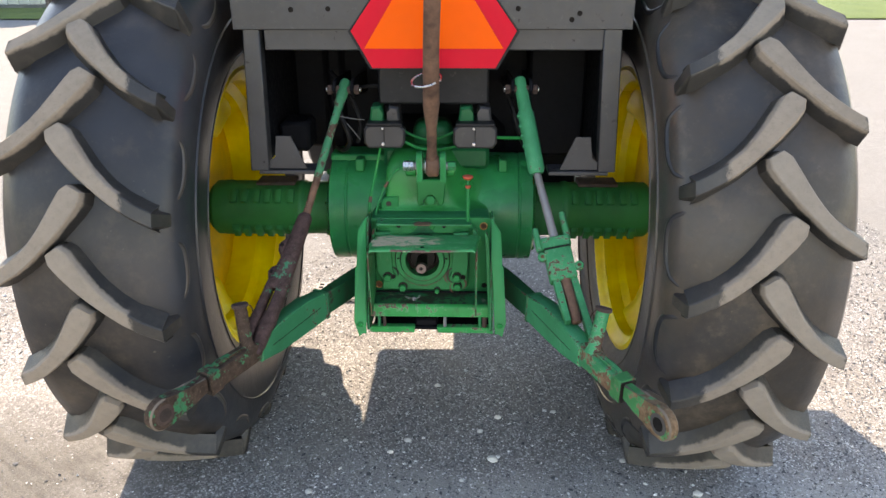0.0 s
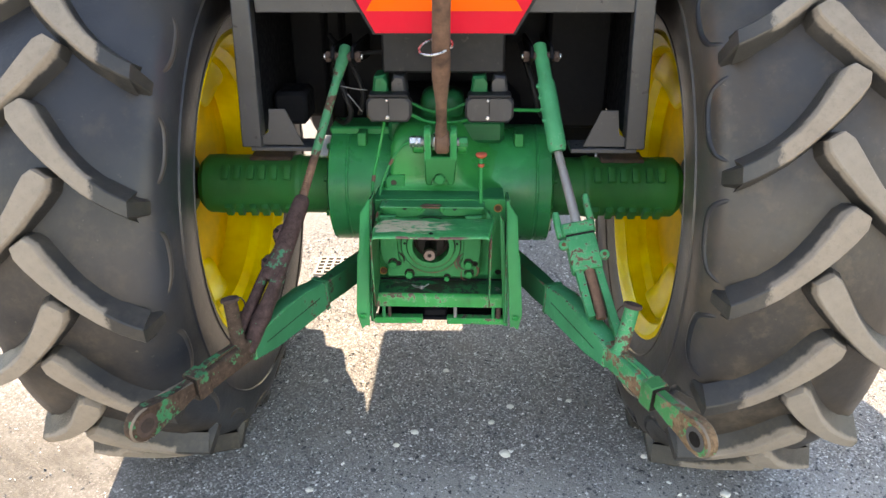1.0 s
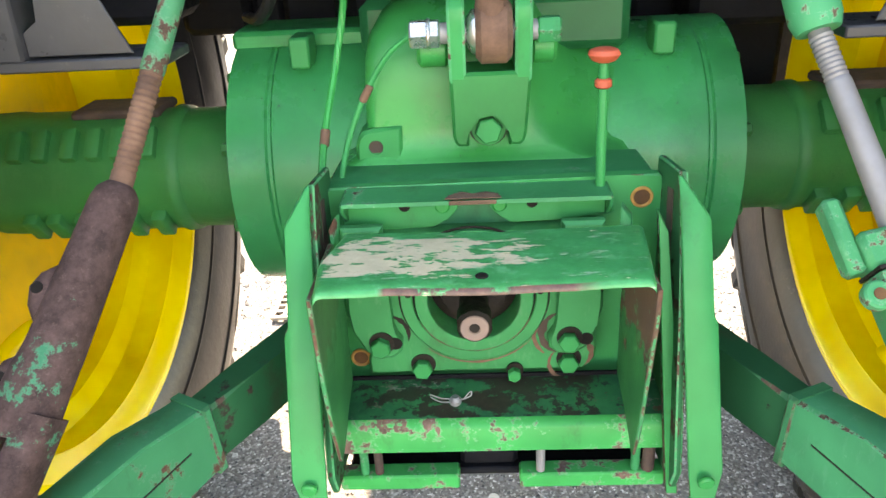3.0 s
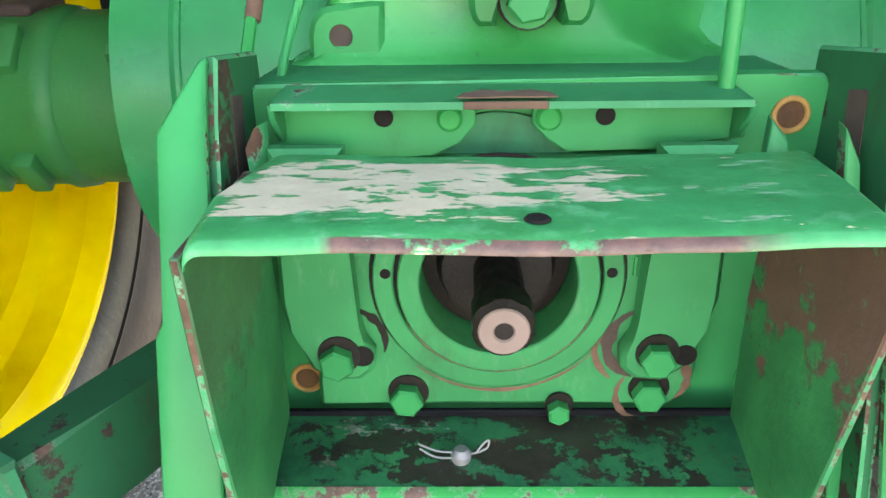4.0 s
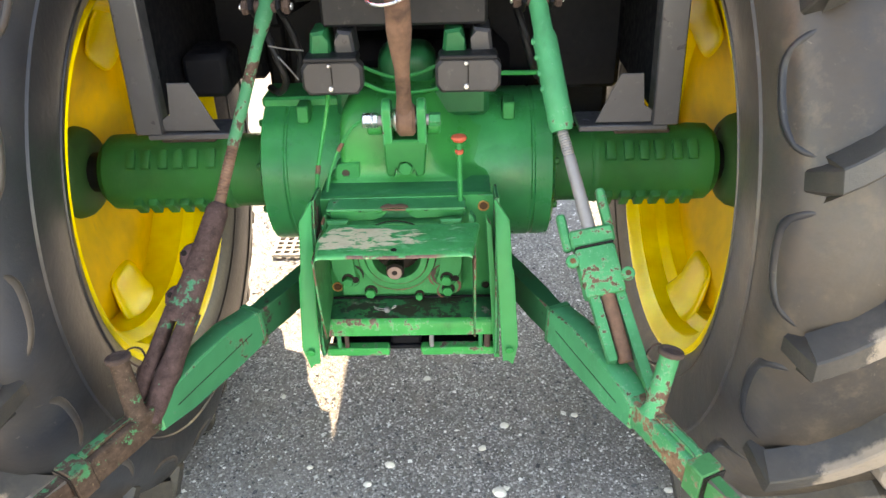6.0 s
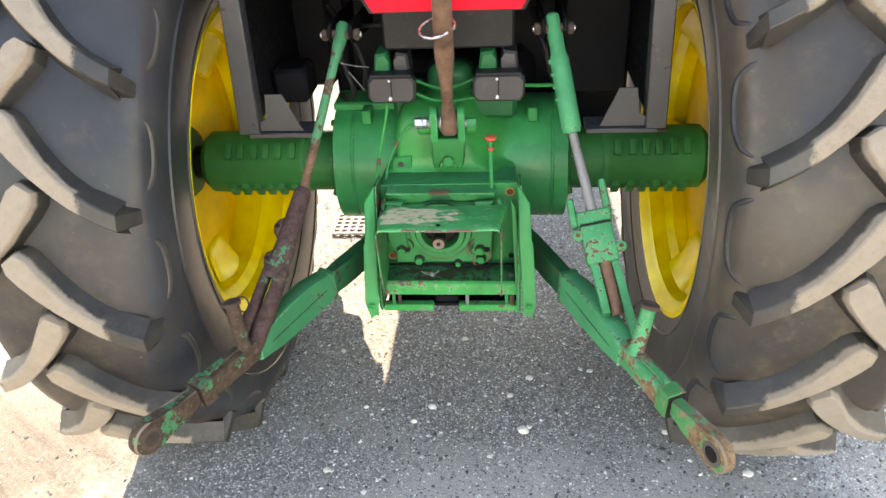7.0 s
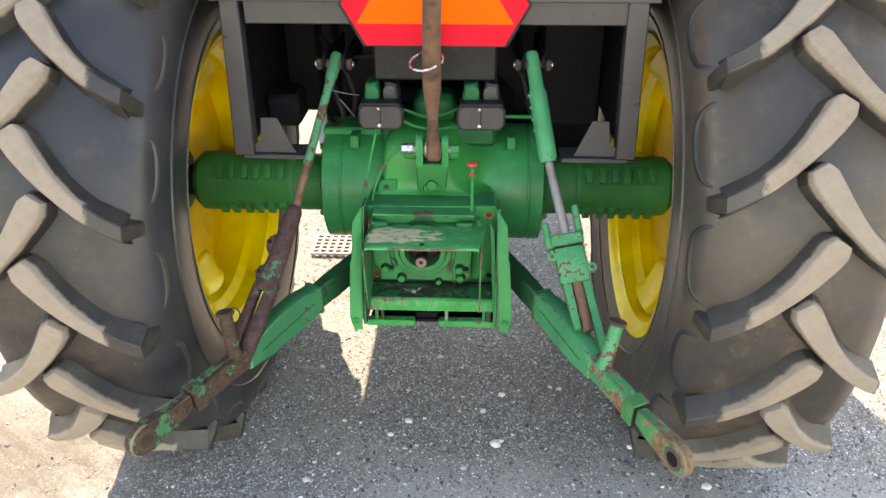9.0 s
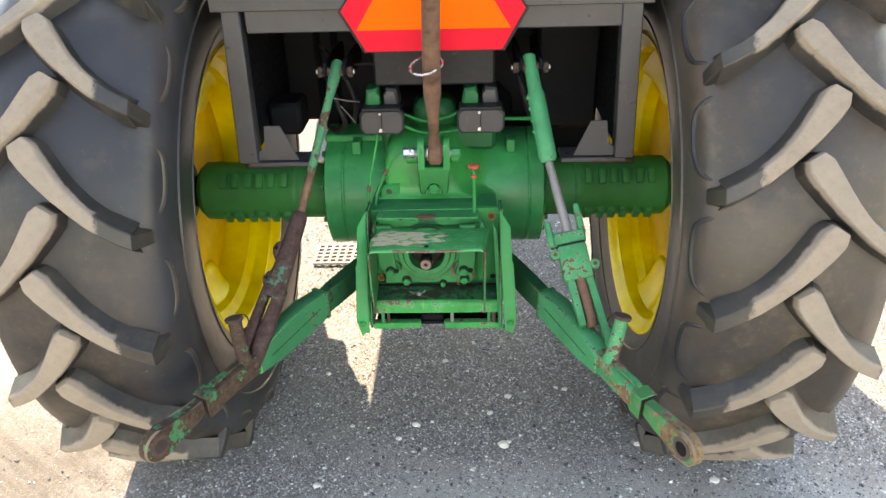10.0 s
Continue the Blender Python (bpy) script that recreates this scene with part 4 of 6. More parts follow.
# centre casting with the top link bracket
def mound(rows, back, n=12):
    """A rounded block lofted upwards: rows of (z, left, right, front, corner radius on the left, where the fillet on the right begins)."""
    bm = bmesh.new()
    rings = []
    for z, lo, hi, front, rl, rr in rows:
        pts = [(lo, back)]
        for i in range(n + 1):
            t = math.pi + 0.5 * math.pi * i / n
            pts.append((lo + rl + rl * math.cos(t), front + rl + rl * math.sin(t)))
        # on the right it runs out in a hollow fillet onto the round housing
        skin = DY - math.sqrt(max(0.0, (R + 0.001) ** 2 - (z - DZ) ** 2))
        run = 0.012 + 0.063 * min(1.0, max(0.0, (z - 0.815) / 0.06))
        for i in range(n + 1):
            u = i / n
            pts.append((hi - rr + (rr + run) * u, front + (skin - front) * u * u * (3 - 2 * u)))
        pts.append((hi + run, back))
        rings.append([bm.verts.new((x, y, z + 0.0010 * noise.noise((x * 40, y * 40, z * 40)))) for x, y in pts])
    k = len(rings[0])
    for p, q in zip(rings, rings[1:]):
        for i in range(k):
            bm.faces.new((p[i], p[(i + 1) % k], q[(i + 1) % k], q[i]))
    bm.faces.new(rings[0])
    bm.faces.new(rings[-1])
    return bm


bm = mound([(0.800, -0.158, 0.186, 0.170, 0.010, 0.030), (0.813, -0.150, 0.176, 0.174, 0.012, 0.035), (0.819, -0.136, 0.158, 0.184, 0.014, 0.040), (0.830, -0.123, 0.138, 0.190, 0.014, 0.050), (0.855, -0.119, 0.120, 0.193, 0.014, 0.060), (0.890, -0.118, 0.108, 0.195, 0.016, 0.060), (0.930, -0.116, 0.098, 0.199, 0.020, 0.055), (0.955, -0.110, 0.090, 0.208, 0.026, 0.050), (0.975, -0.098, 0.080, 0.226, 0.032, 0.045), (0.988, -0.080, 0.066, 0.252, 0.036, 0.040)], 0.42)
centre = part("centre_casting", bm, M_cast_bright, tractor, "bright green rounded centre casting with shiny fresh paint", 50)
# flat ledge between the casting and the cover plate
bm = bmesh.new()
plate(bm, [(0.205, 0.8145), (0.150, 0.8155), (0.102, 0.8185), (0.0985, 0.816), (0.0985, 0.800), (0.205, 0.790)], 0.352, side_at(-0.155), 0.0015, 0, 1)
part("ledge", bm, [M_green_scuffed, M_edge], centre)
# ear with a countersunk hole
bm = bmesh.new()
holed(bm, [(-0.1315, 0.815), (-0.0775, 0.815), (-0.0765, 0.8575), (-0.096, 0.8565), (-0.1115, 0.8555), (-0.1215, 0.8530), (-0.1285, 0.8460), (-0.1315, 0.8360)], -0.108, 0.834, 0.0085, 0.230, 0.186, 40)
ear = part("ear", bm, M_green_old, centre)
bm = bmesh.new()
lathe(bm, [(0, 0.0088), (0.001, 0.0088)], (-0.108, 0.1892, 0.834), (-0.108, 0.1, 0.834), 20)
part("ear_hole", bm, M_rust_dark, ear)

bm = bmesh.new()
arch = [(0.022 + 0.0215 * math.cos(t), 0.862 + 0.0215 * math.sin(t)) for t in np.linspace(0.0, math.pi, 17)]
plate(bm, [(0.0435, 0.846), (0.056, 0.846), (0.0605, 0.850), (0.0630, 0.858), (0.0685, 0.926), (-0.0185, 0.926), (-0.0170, 0.858), (-0.0150, 0.850), (-0.0110, 0.846), (0.0005, 0.846)] + arch[::-1], 0.062, back_at(0.200), 0.0035, 0, 1)
bracket = part("top_link_bracket", bm, [M_bracket, M_bracket], tractor, "bright green clevis bracket bolted to the casting")
for x in (-0.0185, 0.0505):
    bm = bmesh.new()
    out = [(0.196, 0.915), (0.1385, 0.915), (0.132, 0.975)] + [(0.155 + 0.026 * math.cos(t), 0.985 + 0.022 * math.sin(t)) for t in np.linspace(2.9, 0.3, 10)] + [(0.190, 0.975)]
    plate(bm, out, 0.018, side_at(x), 0.003, 0, 1)
    part("clevis_cheek", bm, [M_green_bright, M_edge], bracket)
for x0, x1 in ((-0.052, -0.0185), (0.0685, 0.096)):
    bm = bmesh.new()
    rod(bm, (x0, 0.172, 0.946), (x1, 0.172, 0.946), 0.019, steps=24, bevel=0.004)
    part("boss", bm, M_cast_bright, bracket)
bm = bmesh.new()
hexbolt(bm, 0.022, 0.156, 0.861, 0.0150, 0.014)
part("bolt", bm, M_green_old, bracket)
bm = bmesh.new()
plate(bm, circle(0.022, 0.862, 0.0214, 24), 0.002, back_at(0.1595), 0)
part("bolt_recess", bm, M_grease_shade, bracket)
bm = bmesh.new()
rod(bm, (-0.026, 0.148, 0.966), (-0.058, 0.148, 0.966), 0.0150, steps=6)
rod(bm, (-0.036, 0.148, 0.966), (-0.040, 0.148, 0.966), 0.0162, steps=20)
part("pin_nut", bm, M_steel, bracket, "bright plated nut")
bm = bmesh.new()
rod(bm, (0.074, 0.148, 0.966), (0.098, 0.148, 0.966), 0.0140, steps=6)
part("pin_head", bm, M_green_worn, bracket)
bm = bmesh.new()
rod(bm, (-0.03, 0.148, 0.966), (0.08, 0.148, 0.966), 0.011)
part("pin", bm, M_rod, bracket)


# top link standing up out of the bracket
def flat_bar(bm, rows, m=None, steps=16):
    """Rows of (centre, half width across x, half depth across y)."""
    rings = []
    for c, w, d in rows:
        rings.append([bm.verts.new(Vector(c) + Vector((w * math.cos(2 * math.pi * k / steps), d * math.sin(2 * math.pi * k / steps), 0))) for k in range(steps)])
    for p, q in zip(rings, rings[1:]):
        for i in range(steps):
            bm.faces.new((p[i], p[(i + 1) % steps], q[(i + 1) % steps], q[i]))
    bm.faces.new(rings[0])
    bm.faces.new(rings[-1])
    return bm


bm = bmesh.new()
lathe(bm, [(0, 0.026), (0.006, 0.033), (0.032, 0.033), (0.038, 0.026)], (0.010, 0.150, 0.966), (0.2, 0.150, 0.966), 28)
flat_bar(bm, [((0.027, 0.146, 0.985), 0.017, 0.024), ((0.027, 0.139, 1.002), 0.016, 0.018), ((0.028, 0.131, 1.02), 0.0145, 0.015), ((0.029, 0.106, 1.08), 0.0145, 0.014), ((0.029, 0.086, 1.13), 0.020, 0.015), ((0.030, 0.073, 1.16), 0.023, 0.016), ((0.031, 0.052, 1.21), 0.0225, 0.017), ((0.034, 0.007, 1.32), 0.0215, 0.017), ((0.040, -0.042, 1.44), 0.0215, 0.018), ((0.046, -0.116, 1.62), 0.0215, 0.018)])
link_top = part("top_link", bm, M_rust, tractor, "rusty brown steel top link")
bm = bmesh.new()
ring_c = Vector((0.031, 0.043, 1.232))
tube(bm, [ring_c + Vector((0.040 * math.cos(t) - 0.012, 0.036 * math.sin(t), 0.015 * math.sin(t + 0.5) + 0.004 * t / 6)) for t in np.linspace(-0.4, 5.4, 26)], 0.0028)
part("wire_ring", bm, M_steel, link_top, "thin bright wire ring")
bm = bmesh.new()
lathe(bm, [(-0.002, 0.024), (0.003, 0.0225), (0.007, 0.017), (0.009, 0.012)], (0.0095, 0.150, 0.966), (-0.2, 0.150, 0.966), 24)
part("ball", bm, M_steel, link_top)

# ---- power take-off and its guard ----
bm = bmesh.new()
plate(bm, [(-0.157, 0.560), (0.203, 0.560), (0.203, 0.816), (0.198, 0.822), (0.160, 0.822), (-0.150, 0.818), (-0.157, 0.810)], 0.014, back_at(0.112), 0.002, 0, 1)
cover = part("rear_cover_plate", bm, [M_green_old, M_edge], tractor, "green cover plate with rust-rimmed bolt holes")
for x, z in ((0.181, 0.797), (-0.136, 0.604), (0.186, 0.604)):
    bm = bmesh.new()
    ring_plate(bm, x, z, 0.0086, 0.0120, 0.003, back_at(0.0985))
    part("hole_rim", bm, M_rawhole if x < 0.185 else M_green_old, cover)
    bm = bmesh.new()
    lathe(bm, [(0, 0.0090), (0.0008, 0.0090)], (x, 0.0985, z), (x, 0, z), 20)
    part("hole", bm, M_hole if x > 0.182 else M_bore_rust, cover)
# the boss round the shaft, with arms
bm = bmesh.new()
holed(bm, [(-0.125, 0.600), (0.130, 0.600), (0.136, 0.625), (0.132, 0.775), (-0.128, 0.775), (-0.130, 0.66), (-0.118, 0.648)], 0.0, 0.700, 0.0505, 0.110, 0.0685)
boss = part("pto_housing", bm, M_green_dusty, tractor, "green power take-off housing, recesses darkened by grime and painted shade")
for x, z in ((-0.0715, 0.706), (0.0715, 0.706)):
    bm = bmesh.new()
    lathe(bm, [(0, 0.0035), (0.0006, 0.0035)], (x, 0.0622, z), (x, 0, z), 12)
    part("drilled_hole", bm, M_hole, boss)
for k in range(3):
    bm = bmesh.new()
    box(bm, (0.086 + 0.006 * k, 0.0665, 0.701), (0.0885 + 0.006 * k, 0.069, 0.715), 0.0006)
    part("raised_mark", bm, M_green_old, boss)
bm = bmesh.new()
lathe(bm, [(0, 0.049), (0.001, 0.040), (0.014, 0.036), (0.015, 0.030)], (0, 0.092, 0.700), (0, 0, 0.700), 40)
part("seal", bm, M_grease_shade, boss)
for r0, r1, h in ((0.050, 0.064, 0.012), (0.067, 0.080, 0.007)):
    bm = bmesh.new()
    ring_plate(bm, 0.0, 0.700, r0, r1, h, back_at(0.069), 48)
    part("collar_ring", bm, M_green_dusty, boss)
# Black rings in the grooves: grime, with the crevice shade painted in.
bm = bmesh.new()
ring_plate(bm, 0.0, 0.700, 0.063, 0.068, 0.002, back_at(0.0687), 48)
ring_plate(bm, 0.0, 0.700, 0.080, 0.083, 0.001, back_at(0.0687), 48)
part("groove_grime_shade", bm, M_grease_shade, boss)
bm = bmesh.new()
lathe(bm, [(0, 0.0502), (0.001, 0.0502)], (0, 0.0985, 0.700), (0, 0, 0.700), 40)
part("shaft_recess", bm, M_grease_shade, boss)
for s, hole in ((-1, 0.015), (1, 0.018)):
    bm = bmesh.new()
    # bell-shaped arm, widening upwards, its foot round the bolt
    out = [(0.136, 0.790), (0.092, 0.790), (0.0925, 0.672), (0.087, 0.662), (0.080, 0.652), (0.081, 0.640), (0.090, 0.632), (0.108, 0.630), (0.122, 0.640), (0.132, 0.668), (0.138, 0.690)]
    out = [(s * x, z) for x, z in out]
    if s < 0:
        out = out[::-1]
    plate(bm, out, 0.016, back_at(0.0685), 0.0035, 0, 1)
    part("arm", bm, [M_green_dusty, M_green_dusty], boss)
    bm = bmesh.new()
    lathe(bm, [(0, 0.0078), (0.0008, 0.0074)], (s * 0.103 + hole, 0.0524, 0.651), (s * 0.103 + hole, 0, 0.651), 16)
    part("slot_hole", bm, M_hole, boss)
for x, z, y, r in ((-0.104, 0.649, 0.0522, 0.0115), (0.102, 0.650, 0.0522, 0.0115), (-0.061, 0.609, 0.068, 0.0115), (0.043, 0.600, 0.066, 0.0080), (0.104, 0.612, 0.068, 0.0115)):
    bm = bmesh.new()
    hexbolt(bm, x, y, z, r, 0.011, False, 0.3 + 7 * x)
    part("bolt", bm, M_green_old, boss)
    # Dark disc set slightly high: shade of the bolt's recess, painted in.
    bm = bmesh.new()
    lathe(bm, [(0, r * 1.24), (0.0012, r * 1.20)], (x + 0.001, y + 0.0004, z + 0.003), (x + 0.001, y - 0.1, z + 0.003), 20)
    part("recess_shade", bm, M_grease_shade, boss)
bm = bmesh.new()
lathe(bm, [(-0.03, 0.016), (0.035, 0.016), (0.040, 0.0185), (0.062, 0.0185), (0.066, 0.0145)], (0, 0.0665, 0.700), (0, -0.1, 0.700), 24, wobble=lambda d, t: 1 - 0.06 * (math.cos(6 * t) > 0.4))
shaft = part("pto_shaft", bm, M_grease_shade, boss, "dark oily splined shaft")
bm = bmesh.new()
ring_plate(bm, 0, 0.700, 0.0055, 0.0148, 0.0014, back_at(0.0004), 24)
part("shaft_end", bm, M_shaft_end, shaft)

# rusty weeping round the arms' feet
def weep(cx, cz, r, a0, a1, w, y, mat):
    bm = bmesh.new()
    k = 14
    ring = []
    for i in range(k + 1):
        t = a0 + (a1 - a0) * i / k
        ww = w * (0.35 + 0.9 * abs(noise.noise((cx * 40 + 3 * t, cz * 30, 0.7)))) * math.sin(math.pi * (0.06 + 0.88 * i / k))
        ring.append([bm.verts.new((cx + q * math.cos(t), y, cz + q * math.sin(t))) for q in (r - ww, r + ww)])
    for a, b in zip(ring, ring[1:]):
        bm.faces.new((a[0], a[1], b[1], b[0]))
    part("rust_stain", bm, mat, boss)


weep(0.100, 0.650, 0.0265, 1.9, 4.4, 0.008, 0.0678, M_rust_dark)
weep(0.100, 0.650, 0.0350, 2.2, 4.0, 0.006, 0.0676, M_rust)
weep(0.104, 0.610, 0.0215, 2.4, 5.0, 0.004, 0.0678, M_rust)
weep(0.0, 0.700, 0.0660, 3.6, 5.9, 0.0022, 0.0616, M_rust)
weep(0.0, 0.700, 0.0815, 4.0, 5.6, 0.0026, 0.0612, M_rust)
weep(-0.100, 0.652, 0.0260, -0.3, 1.3, 0.006, 0.0678, M_grease_shade)
weep(0.110, 0.622, 0.0200, -0.9, 1.0, 0.005, 0.0678, M_rust)
# the gap where the cover stands on the cross plate, its shade a near-black strip
bm = bmesh.new()
box(bm, (-0.150, 0.068, 0.5900), (0.198, 0.072, 0.5965), 0.001)
part("gap_shade", bm, M_dark, boss)

# guard over the shaft: a bent sheet, its ends folded down into tapering sides
bm = bmesh.new()
prof = [(0.036, 0.7915), (-0.030, 0.7960), (-0.076, 0.7962), (-0.0850, 0.7950), (-0.0885, 0.7930), (-0.0890, 0.7890), (-0.0862, 0.7885), (-0.0855, 0.7910), (-0.082, 0.7920), (-0.030, 0.7925), (0.036, 0.7880)]
FOLD = 0.008
us = [(FOLD * (1 - math.sin(t)), FOLD * (1 - math.cos(t))) for t in np.linspace(1.45, 0.0, 6)]
rows = []
for end, d, drop in [(0, a, b) for a, b in us] + [(2, k / 24, 0.0) for k in range(1, 24)] + [(1, a, b) for a, b in us[::-1]]:
    row = []
    for y, z in prof:
        back = (0.036 - y) / 0.125
        lo = -0.130 - 0.016 * min(1.0, back / 0.30) + 0.008 * max(0.0, (back - 0.30) / 0.70)
        hi = 0.171 - 0.0165 * back
        x = (lo + d, hi - d, lo + FOLD + (hi - lo - 2 * FOLD) * d)[end]
        dent = 0.0018 * noise.noise((x * 22, y * 18, 1.0)) - 0.0016 * math.exp(-((x - 0.02) / 0.05) ** 2) + 0.0022 * back * max(0.0, (x - 0.08) / 0.08) - 0.0018 * back * max(0.0, (-0.07 - x) / 0.07)
        row.append(bm.verts.new((x, y, z + dent - drop)))
    rows.append(row)
for p, q in zip(rows, rows[1:]):
    for i in range(len(prof)):
        j = (i + 1) % len(prof)
        bm.faces.new((p[i], p[j], q[j], q[i]))
bm.faces.new(rows[0])
bm.faces.new(rows[-1])
guard = part("pto_guard", bm, M_scuffed, tractor, "green sheet metal shaft guard, scuffed bare and pale on top, rusty edge", 60)
for x0, x1, front in ((-0.1375, -0.1425, [(-0.0865, 0.786), (-0.083, 0.750), (-0.076, 0.690), (-0.062, 0.620), (-0.046, 0.572)]), (0.1545, 0.1590, [(-0.0865, 0.786), (-0.0845, 0.752), (-0.072, 0.690), (-0.055, 0.611), (-0.038, 0.566)])):
    bm = bmesh.new()
    pts = front + [(-0.020, 0.578), (0.010, 0.592), (0.054, 0.604), (0.058, 0.690), (0.052, 0.760), (0.034, 0.784)]
    slab(bm, [(x0 + (x1 - x0) * 0.4 + 0.10 * (x1 - x0) * (y + 0.09) / 0.14, y, z) for y, z in pts], (x1 - x0, 0, 0), 0.0010, 1)
    part("guard_side", bm, [M_inside, M_edge_rusty], guard)
bm = bmesh.new()
ring_plate(bm, 0.008, -0.068, 0.0, 0.006, 0.001, Matrix.Translation((0, 0, 0.7952)), 14)
part("guard_hole", bm, M_hole, guard)
for x, y, z, lean in ((0.150, 0.050, 0.806, 0.010), (-0.139, 0.045, 0.806, -0.006)):
    bm = bmesh.new()
    slab(bm, [(x, y, z), (x + lean, y - 0.003, z - 0.012), (x + lean + 0.002, y - 0.004, z - 0.034), (x - 0.001, y, z - 0.034)], (0.004, 0.016, 0), 0.0008)
    part("guard_tab", bm, M_green_worn, guard)

# lip and channel above the guard
bm = bmesh.new()
plate(bm, [(0.098, 0.818), (0.055, 0.8165), (0.054, 0.8125), (0.098, 0.814)], 0.274, side_at(-0.132), 0.0012, 0, 1)
lip = part("guard_lip", bm, [M_green_worn, M_edge], tractor, "bent green sheet lip with bare patches")
for x in (-0.134, 0.140):
    bm = bmesh.new()
    plate(bm, [(0.098, 0.816), (0.056, 0.815), (0.058, 0.806), (0.078, 0.788), (0.098, 0.784)], 0.004, side_at(x), 0.001)
    part("lip_end", bm, M_green_worn, lip)
for lo, hi in ((-0.136, -0.024), (0.030, 0.150)):
    bm = bmesh.new()
    plate(bm, [(lo, 0.781), (-0.089, 0.7745), (-0.040, 0.776), (hi, 0.784), (hi + 0.010, 0.796), (hi + 0.010, 0.812), (lo, 0.812)] if lo < 0 else [(lo - 0.010, 0.812), (lo - 0.010, 0.796), (lo, 0.786), (lo + 0.012, 0.778), (0.090, 0.780), (hi, 0.787), (hi - 0.006, 0.812)], 0.004, back_at(0.088), 0.001)
    part("lip_web", bm, M_green_old, lip)
for x in (-0.070, 0.064):
    bm = bmesh.new()
    lathe(bm, [(0, 0.006), (0.001, 0.006)], (x, 0.0838, 0.801), (x, 0, 0.801), 16)
    part("slot", bm, M_hole, lip)
for x in (-0.030, 0.030):
    bm = bmesh.new()
    rod(bm, (x, 0.088, 0.800), (x, 0.080, 0.800), 0.008)
    part("rivet", bm, M_green, lip)
bm = bmesh.new()
plate(bm, circle(0.0, 0.735, 0.066, 16, 0.5, 2.64), 0.004, back_at(0.098), 0.001)
part("arch", bm, M_green_dull, lip)
bm = bmesh.new()
plate(bm, [(-0.026, 0.054), (-0.012, 0.0535), (0.004, 0.0545), (0.018, 0.0535), (0.031, 0.0545), (0.028, 0.064), (0.016, 0.070), (0.002, 0.066), (-0.010, 0.071), (-0.022, 0.063)], 0.0008, Matrix.Translation((0, 0, 0.8170)) @ Matrix.Rotation(radians(2), 4, "X"), 0)
box(bm, (-0.022, 0.0532, 0.8125), (0.026, 0.0545, 0.8170), 0.0005)
part("bare_patch", bm, M_rust, lip)


# ---- hitch frame below the shaft ----
def build_side_frame(s):
    """Bent plate: a web that runs fore and aft and a flange that leans out to the rear."""
    x = -0.156 if s < 0 else 0.205
    bm = bmesh.new()
    plate(bm, [(0.037, 0.846), (0.120, 0.835), (0.135, 0.60), (0.120, 0.500), (-0.030, 0.515), (-0.043, 0.545), (-0.004, 0.71), (0.024, 0.812)], 0.008, side_at(x - 0.004), 0.002, 0, 1)
    fr = part("hitch_side_frame", bm, [M_inner_grime_shade, M_edge], tractor, "green bent steel hitch side plate, brown grime and painted shade inside")
    rows = [(-0.156, -0.160, 0.036, 0.846), (-0.156, -0.181, 0.019, 0.813), (-0.1565, -0.1855, -0.006, 0.714), (-0.157, -0.190, -0.008, 0.706), (-0.1585, -0.1940, -0.048, 0.556), (-0.160, -0.179, -0.058, 0.512), (-0.160, -0.170, -0.055, 0.521)] if s < 0 else [(0.199, 0.203, 0.038, 0.844), (0.200, 0.229, 0.022, 0.806), (0.204, 0.234, -0.004, 0.714), (0.2042, 0.238, -0.006, 0.706), (0.2125, 0.2465, -0.046, 0.556), (0.216, 0.236, -0.057, 0.514), (0.216, 0.226, -0.054, 0.522)]
    bm = bmesh.new()
    slab(bm, [(o, y, z) for i, o, y, z in rows] + [(i, y, z) for i, o, y, z in rows[::-1]], (0, -0.007, -0.0018), 0.0012, 1)
    flange = part("flange", bm, [M_green_bright, M_edge], fr)
    bm = bmesh.new()
    c = Vector((rows[4][1] + s * -0.018, -0.0565, 0.548))
    rod(bm, c, c + Vector((0, -0.006, -0.0015)), 0.0085)
    part("rivet", bm, M_green, flange)
    # slot in the web, seen past the guard
    bm = bmesh.new()
    slab(bm, [(x - s * 0.0043, 0.052, 0.822), (x - s * 0.0043, 0.072, 0.818), (x - s * 0.0043, 0.060, 0.735), (x - s * 0.0043, 0.040, 0.739)], (-s * 0.0006, 0, 0), 0)
    part("slot", bm, M_rust_dark, fr)
    if s > 0:
        # thin upright bar beside the flange
        bm = bmesh.new()
        slab(bm, [(0.183, 0.032, 0.806), (0.194, 0.031, 0.786), (0.2005, 0.010, 0.700), (0.2105, -0.030, 0.505), (0.199, -0.030, 0.505), (0.188, 0.010, 0.700)], (0, 0.012, 0.002), 0.001, 1)
        part("upright_bar", bm, [M_green_old, M_edge_rusty], fr)
    return fr


build_side_frame(-1)
build_side_frame(1)
bm = bmesh.new()
plate(bm, [(0.070, 0.5920), (0.030, 0.588), (0.006, 0.584), (0.006, 0.578), (0.030, 0.582), (0.070, 0.5860)], 0.356, side_at(-0.152), 0.001)
step = part("hitch_step", bm, M_oily, tractor, "green cross plate with oily black grime and chipped lip")
bm = bmesh.new()
plate(bm, [(0.0055, 0.5845), (-0.001, 0.582), (-0.005, 0.576), (-0.006, 0.548), (-0.001, 0.548), (0.000, 0.574), (0.0055, 0.578)], 0.356, side_at(-0.152), 0.0012, 0, 1)
part("lip", bm, [M_lip, M_edge], step, "bright green turned lip chipped to grey and rust")
bm = bmesh.new()
tube(bm, curve([(-0.030, 0.028, 0.593), (-0.040, 0.027, 0.595), (-0.052, 0.029, 0.599)], 5), 0.0008, 6)
